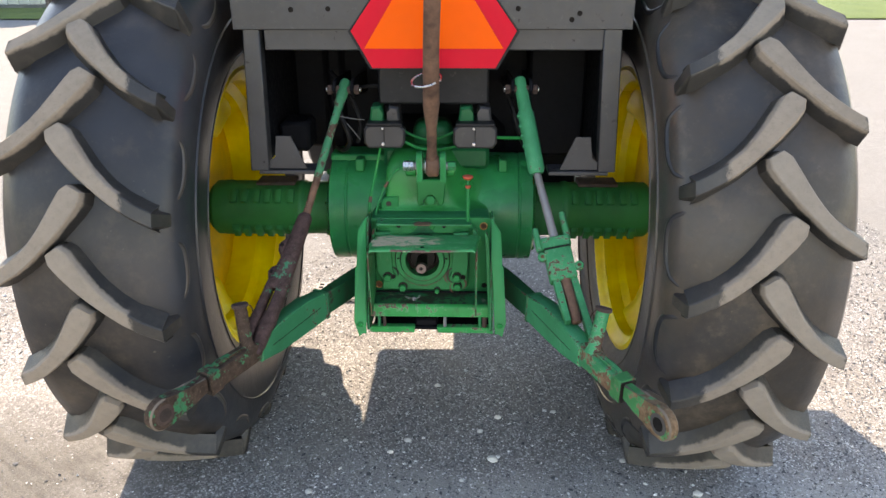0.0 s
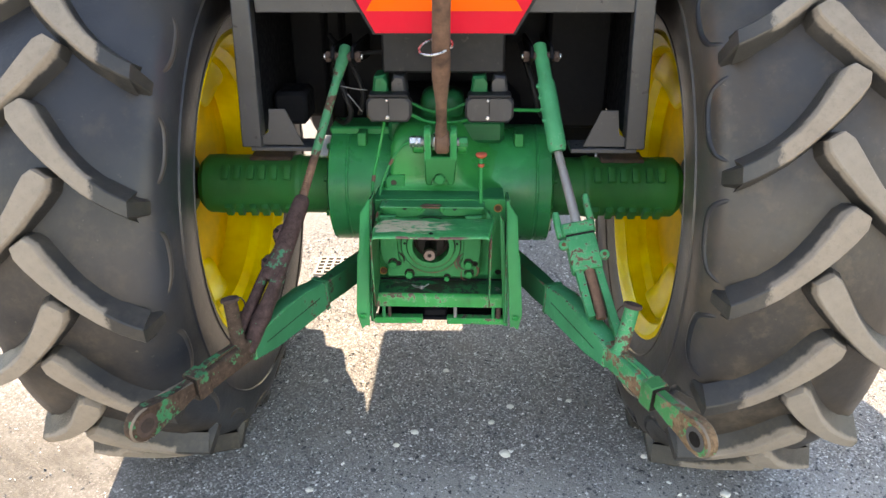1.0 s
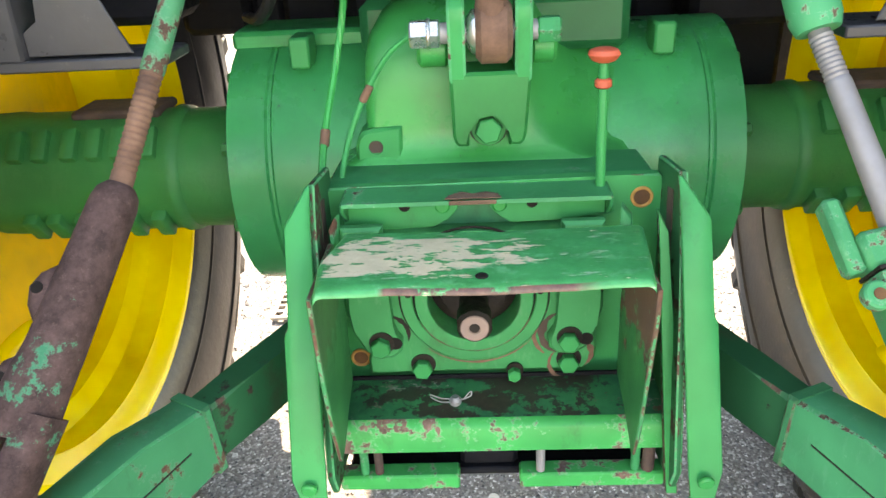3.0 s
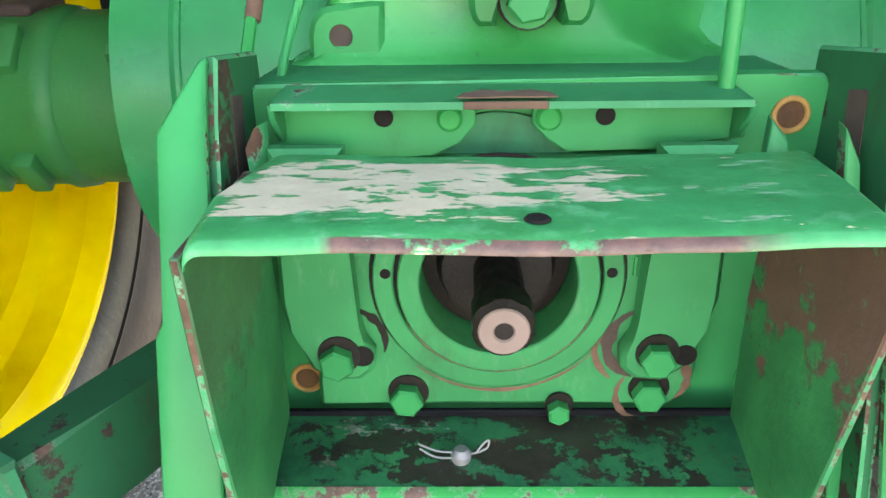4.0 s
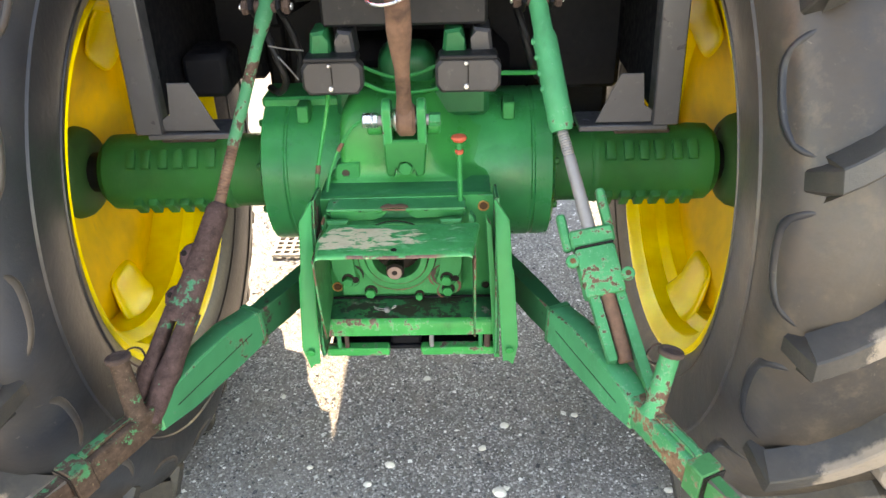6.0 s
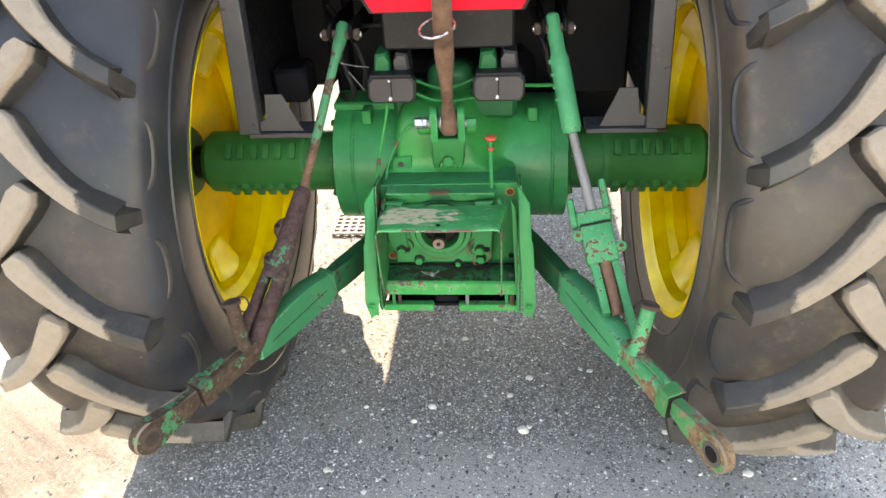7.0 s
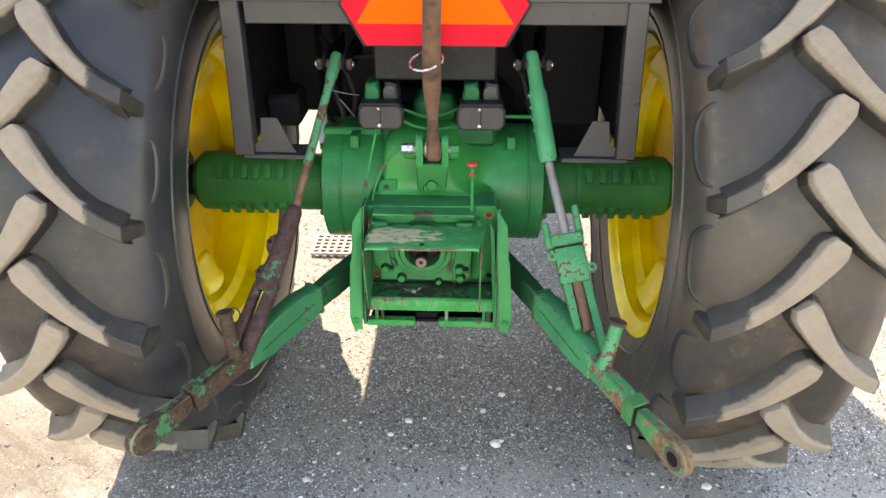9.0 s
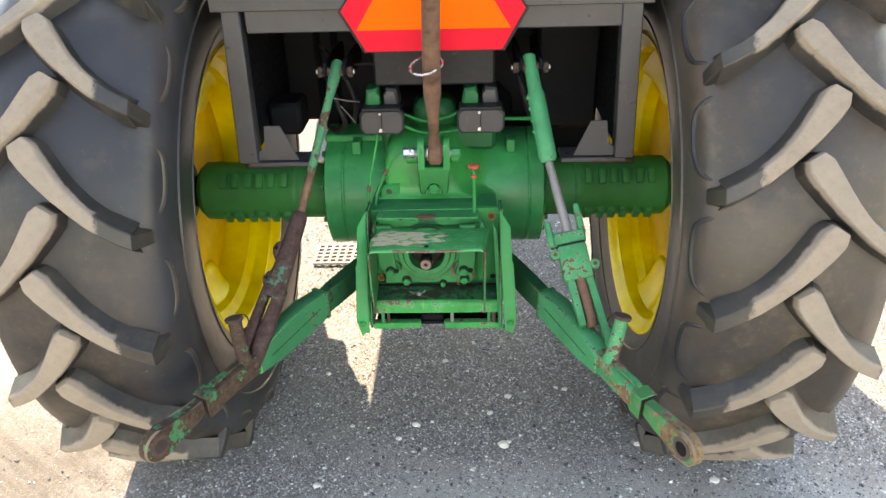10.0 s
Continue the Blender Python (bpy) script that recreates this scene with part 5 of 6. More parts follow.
tube(bm, curve([(-0.030, 0.026, 0.590), (-0.041, 0.026, 0.591), (-0.051, 0.028, 0.596)], 5), 0.0008, 6)
tube(bm, curve([(-0.018, 0.028, 0.592), (-0.013, 0.028, 0.593), (-0.007, 0.029, 0.596), (-0.006, 0.031, 0.600), (-0.009, 0.030, 0.599), (-0.014, 0.027, 0.594)], 5), 0.0008, 6)
pin = part("cotter_pin", bm, M_pin, step, "thin steel cotter pin")
bm = bmesh.new()
lathe(bm, [(0, 0.003), (0.002, 0.006), (0.008, 0.007), (0.012, 0.004)], (-0.024, 0.028, 0.584), (-0.024, 0.028, 0.617), 16)
part("pin_head", bm, M_rod, pin)
for lo, hi in ((-0.156, -0.022), (0.045, 0.204)):
    bm = bmesh.new()
    box(bm, (lo, -0.004, 0.492), (hi, 0.020, 0.512), 0.0025)
    part("bottom_bar", bm, M_lip, step)
bm = bmesh.new()
box(bm, (-0.150, 0.020, 0.490), (0.200, 0.13, 0.500), 0.003)
box(bm, (-0.022, 0.030, 0.486), (0.045, 0.30, 0.520), 0.006)
part("drawbar", bm, M_dark, tractor, "dark oily drawbar in its support")
for x in (-0.128, -0.112, 0.068, 0.172, 0.186):
    bm = bmesh.new()
    rod(bm, (x, 0.004, 0.500), (x, 0.004, 0.552), 0.005 if x != 0.186 else 0.007)
    part("spacer", bm, M_rod if x == 0.068 else (M_rust_dark if x in (-0.112, 0.186) else M_green_worn), step)
# Near-black plate closes the dark gap under the lip.
bm = bmesh.new()
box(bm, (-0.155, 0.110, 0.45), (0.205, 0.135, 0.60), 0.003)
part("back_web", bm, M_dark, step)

# control rod with a red knob, wires
bm = bmesh.new()
rod(bm, (0.134, 0.084, 0.812), (0.133, 0.088, 0.945), 0.0052)
lever = part("control_rod", bm, M_green_bright, tractor, "green rod with a faded red knob")
bm = bmesh.new()
lathe(bm, [(0, 0.007), (0.002, 0.012), (0.008, 0.016), (0.012, 0.014), (0.014, 0.009)], (0.133, 0.088, 0.942), (0.133, 0.0885, 0.96), 20)
part("knob", bm, M_knob, lever)
bm = bmesh.new()
lathe(bm, [(0, 0.006), (0.002, 0.0085), (0.008, 0.0085), (0.010, 0.006)], (0.1332, 0.0873, 0.917), (0.133, 0.088, 0.94), 16)
part("collar", bm, M_knob, lever)


def hose(name, pts, r, mat, label=""):
    bm = bmesh.new()
    tube(bm, curve(pts, 8), r)
    return part(name, bm, mat, tractor, label)


hose("wire", [(-0.045, 0.15, 0.972), (-0.082, 0.165, 0.945), (-0.113, 0.17, 0.900), (-0.1335, 0.165, 0.855), (-0.1405, 0.150, 0.830), (-0.143, 0.135, 0.812)], 0.0034, M_green_old, "painted wire")
hose("cable", [(-0.128, 0.20, 1.02), (-0.135, 0.205, 0.98), (-0.148, 0.19, 0.92), (-0.160, 0.155, 0.86), (-0.162, 0.10, 0.80), (-0.160, 0.07, 0.78)], 0.0042, M_green, "green painted cable")
hose("pipe", [(-0.055, 0.20, 1.025), (-0.02, 0.21, 1.005), (0.02, 0.215, 0.998), (0.08, 0.21, 1.005), (0.11, 0.20, 1.02)], 0.0045, M_green, "green pipe")
hose("pipe", [(-0.06, 0.23, 1.05), (0.00, 0.25, 1.02), (0.06, 0.25, 1.03), (0.12, 0.25, 1.06)], 0.004, M_green_old)
hose("pipe", [(0.20, 0.22, 1.035), (0.27, 0.23, 1.030), (0.33, 0.24, 1.028)], 0.005, M_green, "green pipe")


for a, b, r in (((-0.1055, 0.169, 0.911), (-0.1170, 0.170, 0.892), 0.0046), ((-0.1588, 0.160, 0.866), (-0.1605, 0.148, 0.849), 0.0055)):
    bm = bmesh.new()
    rod(bm, a, b, r, steps=12)
    part("ferrule", bm, M_rust, tractor, "brown rusty wire ferrule")
hose("hose", [(-0.28, 0.34, 1.12), (-0.25, 0.30, 1.06), (-0.235, 0.30, 1.00), (-0.26, 0.33, 0.965), (-0.29, 0.38, 0.96)], 0.008, M_black, "black rubber hose")
hose("hose", [(-0.30, 0.40, 1.20), (-0.235, 0.33, 1.14), (-0.20, 0.31, 1.06), (-0.215, 0.33, 0.99)], 0.007, M_black)
hose("hose", [(0.24, 0.40, 1.18), (0.27, 0.34, 1.10), (0.29, 0.33, 1.03), (0.31, 0.36, 0.98)], 0.009, M_black)
hose("hose", [(-0.22, 0.33, 1.16), (-0.15, 0.31, 1.17), (-0.10, 0.34, 1.15)], 0.006, M_black)
hose("wire", [(-0.235, 0.26, 1.065), (-0.215, 0.25, 1.045), (-0.195, 0.245, 1.02)], 0.0018, M_rod, "thin bare wire")
hose("wire", [(-0.255, 0.27, 1.085), (-0.215, 0.26, 1.080), (-0.18, 0.255, 1.078)], 0.0016, M_rod)

# ---- remote couplers with their covers ----
def build_coupler(x0, x1, label):
    xm = (x0 + x1) / 2
    w = (x1 - x0) / 2
    bm = bmesh.new()
    out = [(-w + 0.012, 1.014), (w - 0.012, 1.014), (w, 1.030), (w, 1.068), (w - 0.014, 1.084), (-w + 0.014, 1.084), (-w, 1.068), (-w, 1.030)]
    plate(bm, [(xm + x, z) for x, z in out], 0.040, back_at(0.200), 0.006)
    c = part("coupler_cover", bm, M_lamp, tractor, label)
    bm = bmesh.new()
    plate(bm, [(xm - w + 0.014, 1.080), (xm - 0.002, 1.080), (xm - 0.006, 1.112), (xm - 0.012, 1.132), (xm - w + 0.020, 1.128)], 0.085, back_at(0.275), 0.006)
    part("coupler_body", bm, M_teal, c, "green coupler body")
    bm = bmesh.new()
    plate(bm, [(xm + 0.002, 1.080), (xm + w - 0.014, 1.080), (xm + w - 0.020, 1.128), (xm + 0.012, 1.132), (xm + 0.006, 1.112)], 0.082, back_at(0.275), 0.006)
    part("coupler_lid", bm, M_panel, c, "grey coupler lid")
    bm = bmesh.new()
    plate(bm, [(xm - w + 0.006, 1.082), (xm + w - 0.006, 1.082), (xm + w - 0.010, 1.090), (xm - w + 0.010, 1.090)], 0.05, back_at(0.205), 0.002)
    part("hinge", bm, M_black, c)
    for z in (1.028, 1.074):
        bm = bmesh.new()
        rod(bm, (xm - 0.004, 0.160, z), (xm - 0.004, 0.155, z), 0.0055 if z < 1.05 else 0.004)
        part("screw", bm, M_steel, c)
    bm = bmesh.new()
    box(bm, (xm - 0.001, 0.1585, 1.036), (xm + 0.001, 0.162, 1.070), 0)
    part("seam", bm, M_hole, c)
    return c


build_coupler(-0.172, -0.052, "grey plastic coupler cover on a green body")
build_coupler(0.089, 0.217, "grey plastic coupler cover on a green body")
bm = bmesh.new()
box(bm, (-0.13, 0.29, 0.915), (0.20, 0.44, 0.985), 0.012)
box(bm, (-0.040, 0.31, 0.97), (0.085, 0.42, 1.060), 0.034, seg=4)
part("valve_block", bm, M_teal, tractor, "dark green hydraulic valve block")

# ---- cab rear panel, brackets and emblem ----
bm = bmesh.new()
plate(bm, [(-0.507, 1.356), (0.568, 1.356), (0.575, 1.62), (-0.512, 1.62)], 0.006, back_at(0.110), 0.002)
panel = part("rear_panel", bm, M_panel, tractor, "charcoal painted steel rear panel with bolt holes")
for x, z in ((-0.345, 1.408), (-0.245, 1.410), (0.262, 1.410), (0.425, 1.398), (0.405, 1.352 + 0.03)):
    bm = bmesh.new()
    lathe(bm, [(0, 0.007), (0.001, 0.007)], (x, 0.1036, z), (x, 0, z), 16)
    part("panel_hole", bm, M_hole, panel)
for lo, hi in ((-0.428, -0.13), (0.20, 0.498)):
    bm = bmesh.new()
    box(bm, (lo, 0.118, 1.300), (hi, 0.150, 1.360), 0.003)
    part("cross_bar", bm, M_panel, tractor, "charcoal steel bar")
bm = bmesh.new()
box(bm, (-0.130, 0.205, 1.135), (0.192, 0.40, 1.34), 0.006)
part("draft_box", bm, M_black, tractor, "plain black box")


def build_post(s):
    xo, xi = (XC - 0.512, XC - 0.466) if s < 0 else (XC + 0.466, XC + 0.516)
    xo2, xi2 = (XC - 0.524, XC - 0.470) if s < 0 else (XC + 0.476, XC + 0.526)
    bm = bmesh.new()
    lo = [bm.verts.new((x, y, 0.962)) for x, y in ((xo2, 0.10), (xi2, 0.10), (xi2, 0.145), (xo2, 0.145))]
    hi = [bm.verts.new((x, y, 1.358)) for x, y in ((xo, 0.112), (xi, 0.112), (xi, 0.155), (xo, 0.155))]
    bm.faces.new(lo), bm.faces.new(hi)
    for i in range(4):
        bm.faces.new((lo[i], lo[(i + 1) % 4], hi[(i + 1) % 4], hi[i]))
    bmesh.ops.bevel(bm, geom=bm.edges[:], offset=0.003, segments=1, affect="EDGES")
    post = part("cab_post", bm, M_panel, tractor, "charcoal folded steel post")
    xin = xi2 if s < 0 else xo2
    bm = bmesh.new()
    d = -s
    plate(bm, [(xin, 0.966), (xin + d * 0.108, 0.966), (xin + d * 0.066, 1.062), (xin + d * 0.024, 1.062), (xin + d * 0.018, 1.0), (xin, 0.99)][:: d], 0.004, back_at(0.115), 0.001)
    part("gusset", bm, M_panel, post)
    bm = bmesh.new()
    lo, hi = sorted((xin - d * 0.03, xin + d * 0.14))
    box(bm, (lo, 0.100, 0.952), (hi, 0.180, 0.964), 0.002)
    part("foot_plate", bm, M_panel, post)
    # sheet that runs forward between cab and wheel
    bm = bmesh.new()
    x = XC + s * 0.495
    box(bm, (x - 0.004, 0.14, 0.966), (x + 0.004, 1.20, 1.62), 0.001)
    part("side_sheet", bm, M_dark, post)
    # brown rusty shelf on the axle
    bm = bmesh.new()
    lo, hi = sorted((XC + s * 0.47, XC + s * 0.60))
    box(bm, (lo, AY - 0.030, AZ + 0.084), (hi, AY + 0.05, AZ + 0.098), 0.004)
    part("axle_shim", bm, M_rust_dark, tractor, "rusty steel pad on the axle")


build_post(-1)
build_post(1)
# dark underside of the cab; added near-black blocks stand for the shade beyond
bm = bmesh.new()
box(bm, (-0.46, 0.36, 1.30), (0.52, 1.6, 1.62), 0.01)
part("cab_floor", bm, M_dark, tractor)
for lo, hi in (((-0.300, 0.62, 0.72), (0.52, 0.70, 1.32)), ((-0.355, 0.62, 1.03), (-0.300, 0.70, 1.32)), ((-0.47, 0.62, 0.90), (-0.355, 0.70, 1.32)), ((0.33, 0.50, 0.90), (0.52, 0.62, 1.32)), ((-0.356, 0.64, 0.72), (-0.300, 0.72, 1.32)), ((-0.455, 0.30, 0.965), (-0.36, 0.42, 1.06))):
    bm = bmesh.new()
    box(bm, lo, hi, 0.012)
    part("shade_block", bm, M_dark, tractor)


# reflective emblem: a red border round an orange triangle
def cut_triangle(w, b, h, c):
    return [(-b, 0), (b, 0), (w, c), (0.022, h), (-0.022, h), (-w, c)]


bm = bmesh.new()
m = Matrix.Translation((0.037, 0.098, 1.256)) @ BACK
plate(bm, cut_triangle(0.223, 0.168, 0.375, 0.098), 0.003, m, 0.0006)
emblem = part("slow_vehicle_emblem", bm, M_red, tractor, "red and orange triangular reflective emblem")
bm = bmesh.new()
m = Matrix.Translation((0.037, 0.0945, 1.256)) @ BACK
plate(bm, [(-0.188, 0.052), (0.188, 0.052), (0.0, 0.350)], 0.0012, m, 0)
part("orange_field", bm, M_orange, emblem)
bm = bmesh.new()
m = Matrix.Translation((0.037, 0.1015, 1.256)) @ BACK
plate(bm, [(x * 1.035, z * 1.02 - 0.004) for x, z in cut_triangle(0.223, 0.168, 0.375, 0.098)], 0.002, m, 0)
part("backing", bm, M_black, emblem)


# ---- lift links ----
def along(p, q, s):
    return Vector(p) + (Vector(q) - Vector(p)) * s


def lower_link(s, P, E, mat_end, lean):
    """Draft arm from its pivot P to the eye E; lean: how its upright stub stands."""
    L = (Vector(E) - Vector(P)).length
    m = frame_of(P, E)
    side = m @ Matrix(((1, 0, 0, 0), (0, 0, -1, 0), (0, 1, 0, 0), (0, 0, 0, 1)))
    # forged inner bar, slightly waisted
    bm = bmesh.new()
    plate(bm, [(0.0, -0.036), (L * 0.10, -0.034), (L * 0.22, -0.035), (L * 0.33, -0.036), (L * 0.33, 0.035), (L * 0.22, 0.033), (L * 0.10, 0.032), (0.0, 0.034)], 0.036, side @ Matrix.Translation((0, 0, -0.018)), 0.006, 0, 1)
    arm = part("lower_link", bm, [M_green_grimy, M_link_edge], tractor, "green draft arm hanging low, paint chipped to rust, ending in a ball eye")
    bm = bmesh.new()
    plate(bm, [(L * 0.305, -0.041), (L * 0.42, -0.040), (L * 0.55, -0.040), (L * 0.635, -0.034), (L * 0.635, 0.022), (L * 0.58, 0.034), (L * 0.50, 0.048), (L * 0.40, 0.050), (L * 0.305, 0.041)], 0.046, side @ Matrix.Translation((0, 0, -0.023)), 0.0045, 0, 1)
    sleeve = part("sleeve", bm, [M_lift if s > 0 else M_green_dull, M_edge], arm)
    # welded band where the sleeve begins
    bm = bmesh.new()
    plate(bm, [(L * 0.300, -0.043), (L * 0.314, -0.044), (L * 0.317, 0.044), (L * 0.303, 0.043)], 0.050, side @ Matrix.Translation((0, 0, -0.025)), 0.003, 0, 1)
    part("weld_band", bm, [M_green_dull, M_link_edge], sleeve)
    bm = bmesh.new()
    plate(bm, [(L * 0.345, 0.009), (L * 0.585, -0.004), (L * 0.585, -0.0065), (L * 0.345, 0.0065)], 0.0472, side @ Matrix.Translation((0, 0, -0.0236)), 0.0005)
    part("seam", bm, M_grease_shade, sleeve)
    # outer tube, telescoping out of the sleeve
    bm = bmesh.new()
    box(bm, (L * 0.60, -0.020, -0.028), (L * 0.835, 0.020, 0.026), 0.006, m, seg=2)
    part("outer_tube", bm, M_tube_chipped if s > 0 else mat_end, arm)
    bm = bmesh.new()
    plate(bm, [(L * 0.655, 0.0265), (L * 0.80, 0.0265), (L * 0.80, 0.034), (L * 0.78, 0.036), (L * 0.70, 0.033), (L * 0.66, 0.030)], 0.016, side @ Matrix.Translation((0, 0, -0.008)), 0.002, 0, 1)
    part("latch_bar", bm, [M_tube_chipped if s > 0 else mat_end, M_link_edge], arm)
    bm = bmesh.new()
    box(bm, (L * 0.797, -0.0232, -0.031), (L * 0.842, 0.0232, 0.030), 0.003, m)
    part("collar", bm, mat_end, arm)
    bm = bmesh.new()
    box(bm, (L * 0.8425, -0.0215, -0.0285), (L * 0.8455, 0.0215, 0.0275), 0.0006, m)
    part("collar_gap", bm, M_grease_shade, arm)
    bm = bmesh.new()
    out = [(L * 0.84, -0.020), (L * 0.90, -0.022), (L * 0.945, -0.034)] + [(L + 0.040 * math.cos(t), 0.040 * math.sin(t)) for t in np.linspace(-1.9, 1.9, 18)] + [(L * 0.945, 0.030), (L * 0.90, 0.022), (L * 0.84, 0.022)]
    plate(bm, out, 0.026, side @ Matrix.Translation((0, 0, -0.013)), 0.004, 0, 1)
    eye = part("eye_end", bm, [mat_end, M_worn_edge], arm)
    for k in (-1, 1):
        bm = bmesh.new()
        c = m @ Vector((L, 0.0135 * k, 0))
        d = m @ Vector((L, 0.0145 * k, 0))
        lathe(bm, [(0, 0.026), (0.001, 0.026)], c, d, 24)
        part("ball_seat", bm, M_rust_dark if s < 0 else M_worn_seat, eye)
        bm = bmesh.new()
        mk = side @ Matrix.Translation((0, 0, 0.0122 if k < 0 else -0.0148))
        ring_plate(bm, L, 0, 0.0265, 0.0335, 0.0026, mk, 32)
        part("worn_ring", bm, M_end_rust if s < 0 else M_end_tan, eye)
        bm = bmesh.new()
        c2 = m @ Vector((L, 0.0148 * k, 0))
        d2 = m @ Vector((L, 0.0160 * k, 0))
        lathe(bm, [(0, 0.0165), (0.0008, 0.0165)], c2, d2, 24)
        part("ball_bore", bm, M_bore_left if s < 0 else M_hole, eye)
    # upright stub with a flanged cap, welded on
    b = m @ Vector((L * 0.665, 0, 0.018))
    top = b + Vector(lean)
    bm = bmesh.new()
    lathe(bm, [(0.0, 0.022), (0.008, 0.0205), (0.014, 0.0170), ((top - b).length, 0.0165)], b, top, 24)
    stub = part("stub_post", bm, M_green_chipped if s > 0 else M_end_rust, arm)
    d = (top - b).normalized()
    bm = bmesh.new()
    lathe(bm, [(0, 0.017), (0.002, 0.0215), (0.008, 0.0222), (0.0105, 0.0205), (0.0110, 0.015), (0.0080, 0.0125)], top - d * 0.006, top, 28)
    part("stub_cap", bm, M_rust_dark, stub)
    return arm, m, L


arm_R, mR, LR = lower_link(1, (0.215, 0.200, 0.608), (0.571, -0.563, 0.578), M_end_tan, (0.024, 0.026, 0.112))
arm_L, mL, LL = lower_link(-1, (-0.165, 0.200, 0.612), (-0.573, -0.540, 0.568), M_end_rust, (-0.014, 0.022, 0.112))

# right lift link: cylinder, threaded rod, adjusting fork
TOP_R, CYL_R, ROD_R, LUG_R = Vector((0.285, 0.200, 1.181)), Vector((0.329, 0.080, 0.964)), Vector((0.377, -0.039, 0.802)), Vector((0.393, -0.104, 0.739))
bm = bmesh.new()
n = (CYL_R - TOP_R).length
lathe(bm, [(-0.035, 0.012), (-0.03, 0.017), (0.0, 0.018), (0.06, 0.0185), (0.075, 0.0232), (n - 0.012, 0.0240), (n, 0.020)], TOP_R, CYL_R, 24)
lift_R = part("lift_link", bm, M_lift, tractor, "faded green lift link with steel screw and adjusting fork")
for s0 in (0.30, 0.42, 0.54, 0.66):
    bm = bmesh.new()
    c = along(TOP_R, CYL_R, s0) + Vector((-0.0215, -0.006, -0.004))
    lathe(bm, [(-0.004, 0.004), (0.0, 0.0075), (0.008, 0.0075)], c, c + Vector((1, 0.3, 0.2)), 12)
    part("weld_nub", bm, M_lift, lift_R)
bm = bmesh.new()
n = (ROD_R - CYL_R).length
lathe(bm, [(0, 0.010)] + [(0.004 + 0.0025 * i, 0.0100 + 0.0012 * (i % 2)) for i in range(20)] + [(0.056, 0.0115), (n + 0.02, 0.0130)], CYL_R, ROD_R, 20)
part("screw_rod", bm, M_rod, lift_R, "scratched grey steel rod")
m = frame_of(ROD_R, ROD_R + (LUG_R - ROD_R), (0, -1, 0.4))
bm = bmesh.new()
box(bm, (-0.012, -0.042, -0.020), (0.022, 0.040, 0.020), 0.005, m)
box(bm, (0.0245, -0.039, -0.024), (0.118, 0.036, 0.024), 0.007, m, seg=2)
fork = part("fork_block", bm, M_green_chipped, lift_R, "chipped pale green adjusting block")
for k, up, dn, out in ((-1, 0.050, 0.022, 0.048), (1, 0.085, 0.0, 0.035)):
    bm = bmesh.new()
    box(bm, (-up, k * out - 0.0085, -0.012), (dn, k * out + 0.0085, 0.012), 0.004, m)
    part("prong", bm, M_green_chipped, fork)
bm = bmesh.new()
box(bm, (0.0215, -0.037, -0.0225), (0.025, 0.034, 0.0225), 0.0005, m)
part("fork_gap", bm, M_grease_shade, fork)
for px, py in ((0.046, -0.047), (0.088, 0.045)):
    bm = bmesh.new()
    c = m @ Vector((px, py, 0.012))
    lathe(bm, [(0, 0.0105), (0.002, 0.0125), (0.012, 0.0125), (0.014, 0.0105)], c, c + m.to_3x3() @ Vector((0, 0, 1)), 18)
    part("clip_lug", bm, M_green_chipped, fork)
    bm = bmesh.new()
    c = m @ Vector((px, py, 0.0262))
    lathe(bm, [(0, 0.0052), (0.001, 0.0052)], c, c + m.to_3x3() @ Vector((0, 0, 1)), 14)
    part("clip_hole", bm, M_bore_rust, fork)
foot = mR @ Vector((LR * 0.625, 0, 0.01))
base = m @ Vector((0.110, 0, 0))
for k, cut in ((-0.024, 0.58), (0.026, 1.0)):
    bm = bmesh.new()
    end = along(base, foot, cut)
    mm = frame_of(base + Vector((k, 0, 0)), end + Vector((k, 0, 0)), (0, -1, 0.4))
    n = (end - base).length
    side_m = mm @ Matrix(((1, 0, 0, 0), (0, 0, -1, 0), (0, 1, 0, 0), (0, 0, 0, 1)))
    # flat strap, spreading into a gusset where it meets the arm
    w1 = 0.016 if k < 0 else 0.042
    plate(bm, [(-0.02, -0.015), (n * 0.55, -0.015), (n + 0.012, -w1), (n + 0.012, w1), (n * 0.55, 0.016), (-0.02, 0.015)], 0.018, side_m @ Matrix.Translation((0, 0, -0.009)), 0.003)
    part("strap", bm, M_green_chipped, lift_R)
bm = bmesh.new()
rod(bm, base + Vector((0, 0, 0.01)), along(base, foot, 0.64), 0.0135)
part("core_rod", bm, M_rust, lift_R)
bm = bmesh.new()
rc = along(base, foot, 0.55) + Vector((0.055, -0.005, 0.0))
tube(bm, [rc + Vector((0.016 * math.cos(t), 0.004 * math.sin(2 * t), 0.022 * math.sin(t))) for t in np.linspace(0.4, 6.2, 18)], 0.0018, 6)
part("lynch_ring", bm, M_rust_dark, lift_R)

# left lift link: plain rod into a rusty slotted sleeve
TOP_L, SL_L, SLB_L = Vector((-0.230, 0.200, 1.179)), Vector((-0.320, -0.012, 0.866)), Vector((-0.375, -0.153, 0.697))
bm = bmesh.new()
n = (SL_L - TOP_L).length
lathe(bm, [(-0.03, 0.012), (-0.022, 0.017), (0.035, 0.0150), (0.070, 0.0108), (n * 0.70, 0.0116), (n * 0.71, 0.0100)], TOP_L, SL_L, 20)
lift_L = part("lift_link", bm, M_link_rod, tractor, "pale green lift rod screwed into a brown rusty fork")
bm = bmesh.new()
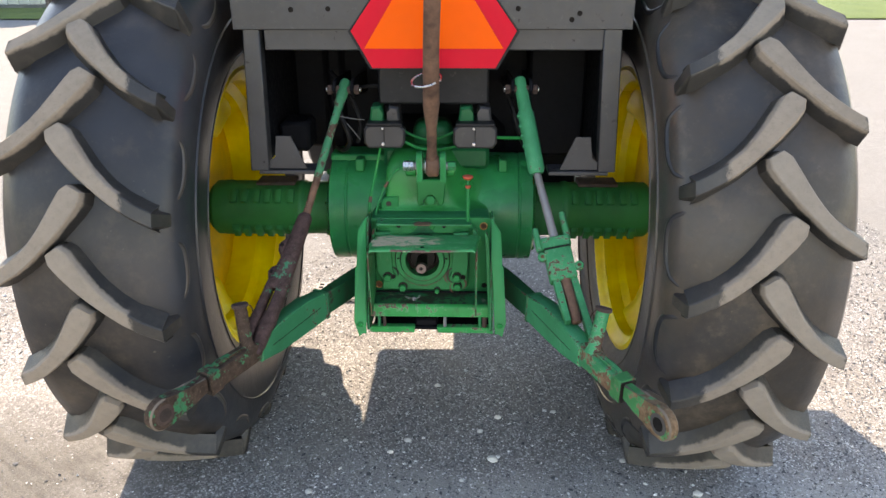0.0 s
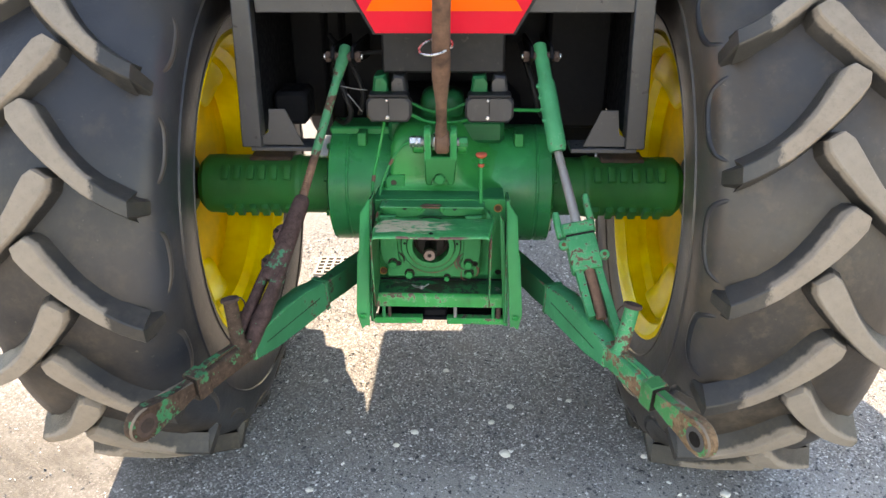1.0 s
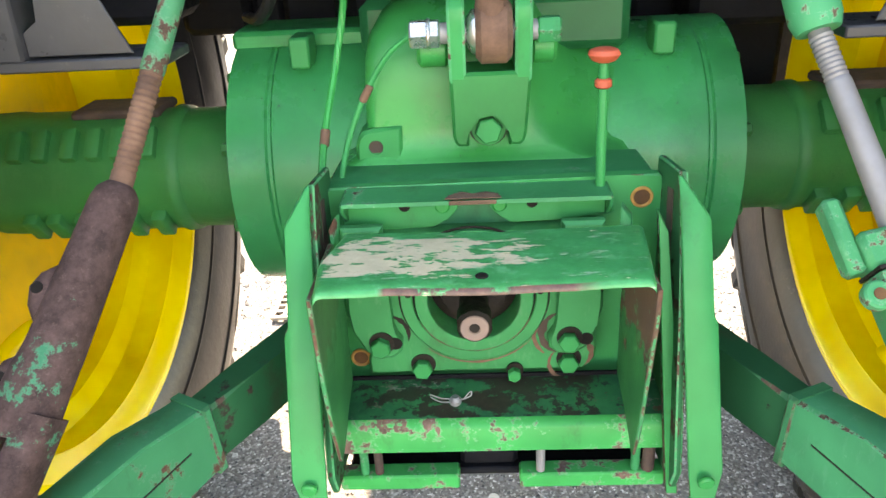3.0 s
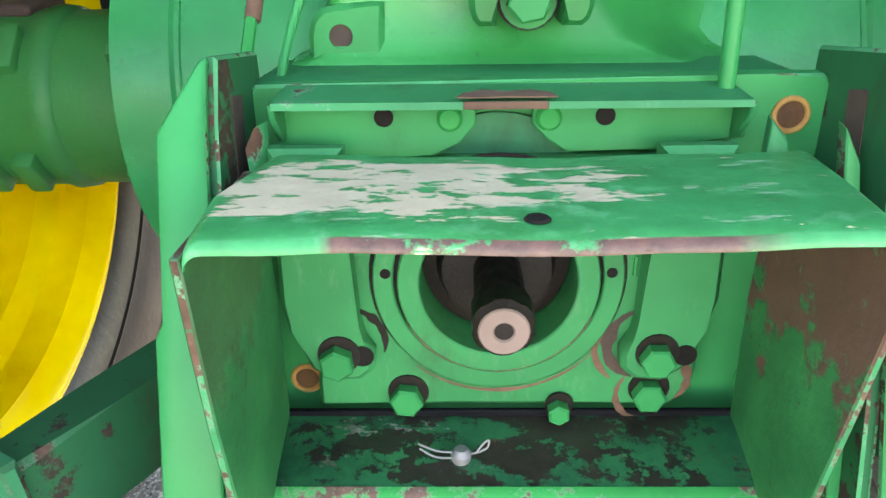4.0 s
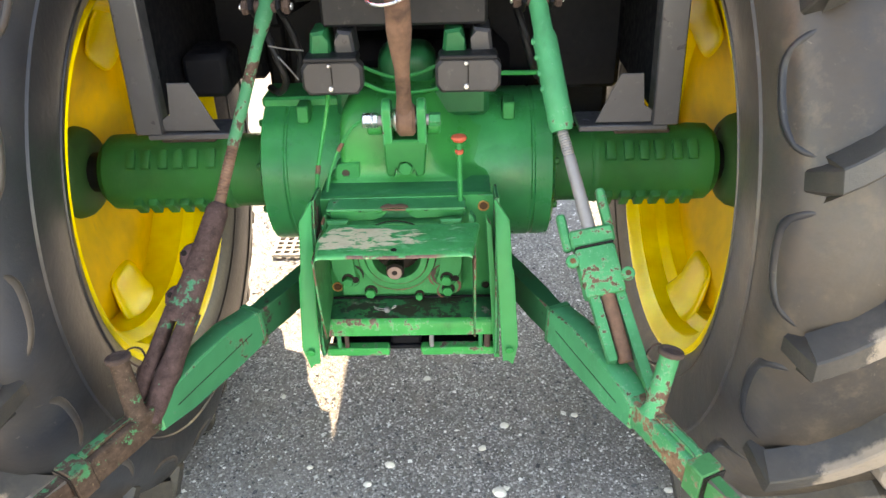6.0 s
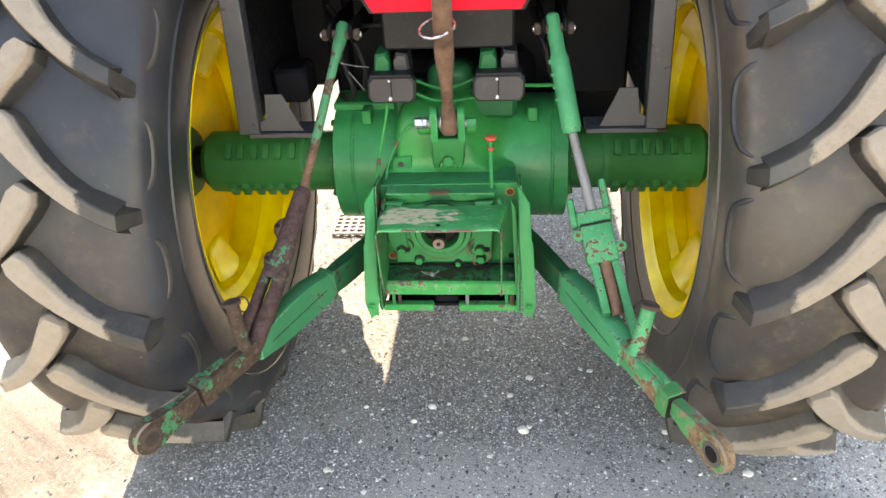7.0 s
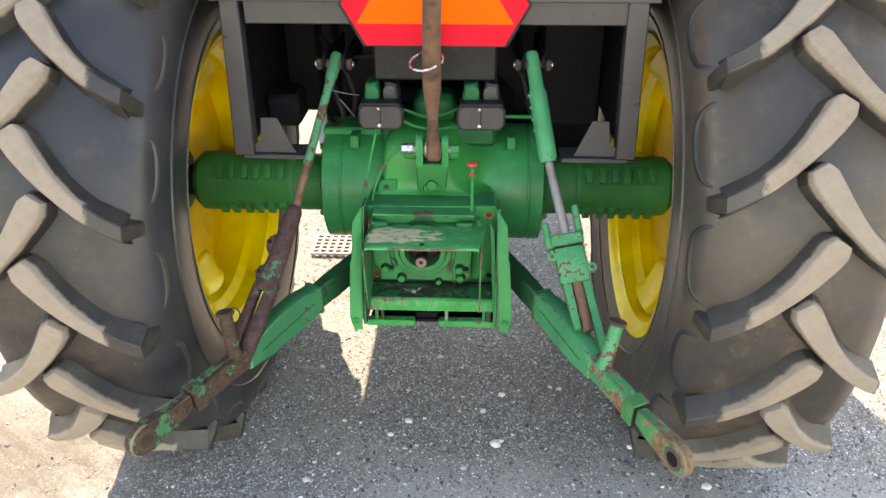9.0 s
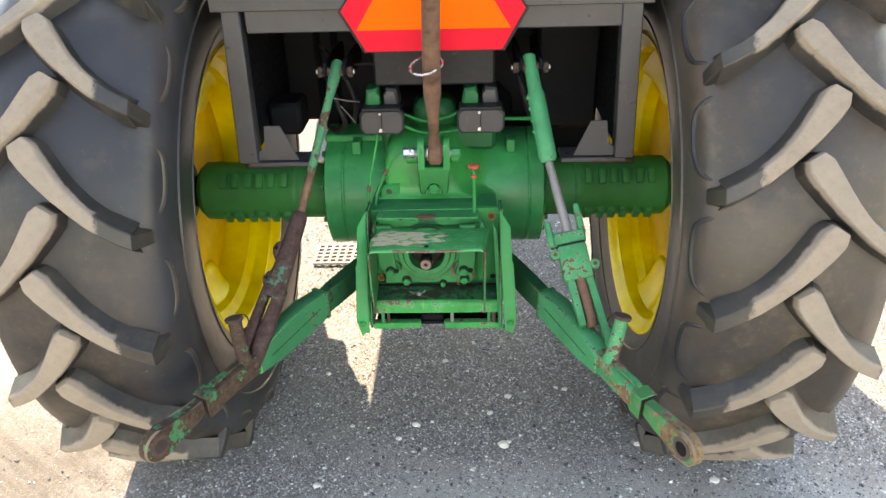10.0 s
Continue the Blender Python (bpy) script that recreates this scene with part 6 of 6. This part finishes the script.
lathe(bm, [(n * 0.705 + 0.0030 * i, 0.0098 + 0.0012 * (i % 2)) for i in range(34)] + [(n + 0.03, 0.0098)], TOP_L, SL_L, 18)
part("screw_thread", bm, M_rust, lift_L, "rusty screw thread")
foot = mL @ Vector((LL * 0.625, 0, 0.01))
ax = foot - SL_L
n = ax.length
ax.normalize()
fu = (Vector((1, 0, 0)) - ax * ax.x).normalized()
fv = ax.cross(fu)
def at(s, a=0.0, b=0.0):
    return SL_L + ax * s + fu * a + fv * b


bm = bmesh.new()
loft(bm, [(at(-0.004), 0.0125, 0.0125), (at(0.004), 0.0185, 0.0185), (at(0.014), 0.0205, 0.0205), (at(0.09), 0.0225, 0.0225), (at(0.15), 0.0245, 0.0235), (at(0.185, -0.003), 0.0280, 0.0225), (at(0.215, -0.004), 0.0305, 0.0215), (at(0.228, -0.004), 0.0305, 0.020)], fu, fv, 28, 2.3)
sl = part("fork", bm, M_sleeve, lift_L, "purple-brown rusty fork with traces of green paint", 50)
# two legs with a narrow slit between them, closed again at the foot
for lo, hi, deep in ((-0.036, -0.0125, 0.0175), (-0.0045, 0.0275, 0.0205)):
    c, w = (lo + hi) / 2, (hi - lo) / 2
    bm = bmesh.new()
    loft(bm, [(at(0.205, c + 0.002), w * 0.95, deep), (at(0.24, c), w, deep), (at(0.29, c - 0.002), w * 1.06, deep), (at(0.315, c - 0.003), w * 1.22, deep * 1.12), (at(0.35, c - 0.004), w * 1.25, deep * 1.15), (at(n, c - 0.004), w * 1.1, deep), (at(n + 0.025, c - 0.004), w * 0.9, deep * 0.8)], fu, fv, 20, 3.2)
    part("fork_leg", bm, M_sleeve, sl, smooth=50)
for s0, r in ((0.105, 0.0125), (0.185, 0.014)):
    bm = bmesh.new()
    loft(bm, [(at(s0 - 0.024, -0.018), 0.006, 0.010), (at(s0 - 0.014, -0.026), r * 0.8, 0.012), (at(s0, -0.029), r, 0.0125), (at(s0 + 0.016, -0.026), r * 0.85, 0.012), (at(s0 + 0.030, -0.018), 0.007, 0.010)], fu, fv, 16, 2.6)
    lug = part("fork_lug", bm, M_sleeve, sl, smooth=60)
    bm = bmesh.new()
    lathe(bm, [(0, 0.0055), (0.001, 0.0055)], at(s0, -0.030, 0.0122), at(s0, -0.030, 0.05), 14)
    lathe(bm, [(0, 0.0055), (0.001, 0.0055)], at(s0, -0.030, -0.0122), at(s0, -0.030, -0.05), 14)
    part("lug_hole", bm, M_hole, lug)
bm = bmesh.new()
lathe(bm, [(-0.046, 0.009), (-0.042, 0.0125), (0.024, 0.0125), (0.026, 0.009)], at(n - 0.055), at(n - 0.055, 1.0), 18)
part("fork_pin", bm, M_rust_dark, sl)
bm = bmesh.new()
rc = at(n - 0.075, -0.060, 0.0)
tube(bm, [rc + Vector((0.018 * math.cos(t), 0.004 * math.sin(2 * t), 0.022 * math.sin(t))) for t in np.linspace(-2.6, 3.0, 18)], 0.0018, 6)
part("lynch_ring", bm, M_rust_dark, sl)

# rocker arms that carry the lift links, with their pins
for c in (TOP_L, TOP_R):
    for k in (-0.026, 0.026):
        bm = bmesh.new()
        plate(bm, [(c.y - 0.025, c.z + 0.0), (c.y - 0.01, c.z + 0.024), (c.y + 0.02, c.z + 0.028), (0.50, c.z + 0.01), (0.50, c.z - 0.06), (c.y + 0.01, c.z - 0.026)][::-1], 0.010, side_at(c.x + k - 0.005), 0.003)
        part("rocker_arm", bm, M_dark, tractor)
    bm = bmesh.new()
    rod(bm, c + Vector((-0.044, 0, 0)), c + Vector((0.044, 0, 0)), 0.012, steps=20)
    rod(bm, c + Vector((-0.046, 0, 0)), c + Vector((-0.034, 0, 0)), 0.0150, steps=6)
    rod(bm, c + Vector((0.034, 0, 0)), c + Vector((0.046, 0, 0)), 0.0150, steps=6)
    pin = part("link_pin", bm, M_rust_dark, tractor)
    for k in (-0.051, 0.046):
        bm = bmesh.new()
        rod(bm, c + Vector((k, 0, 0)), c + Vector((k + 0.005, 0, 0)), 0.007, steps=12)
        part("pin_tip", bm, M_steel, pin)


# ---- a perforated metal mat on the stone under the tractor ----
M_mat = plain("grey_mat_steel", (0.36, 0.325, 0.295), 0.85)
mat_thing = thing("metal_mat", "grey perforated steel plate lying on the stone", "metal plate")
nx, ny, cx, cy, dx, dy = 6, 5, -0.605, 1.255, 0.035, 0.034
for i in range(nx + 1):
    bm = bmesh.new()
    box(bm, (cx + i * dx - 0.0065, cy, GZ + 0.006), (cx + i * dx + 0.0065, cy + ny * dy, GZ + 0.0180), 0.001)
    part("bar", bm, M_mat, mat_thing)
for j in range(ny + 1):
    bm = bmesh.new()
    box(bm, (cx - 0.006, cy + j * dy - 0.0065, GZ + 0.0065), (cx + nx * dx + 0.006, cy + j * dy + 0.0065, GZ + 0.0170), 0.001)
    part("bar", bm, M_mat, mat_thing)
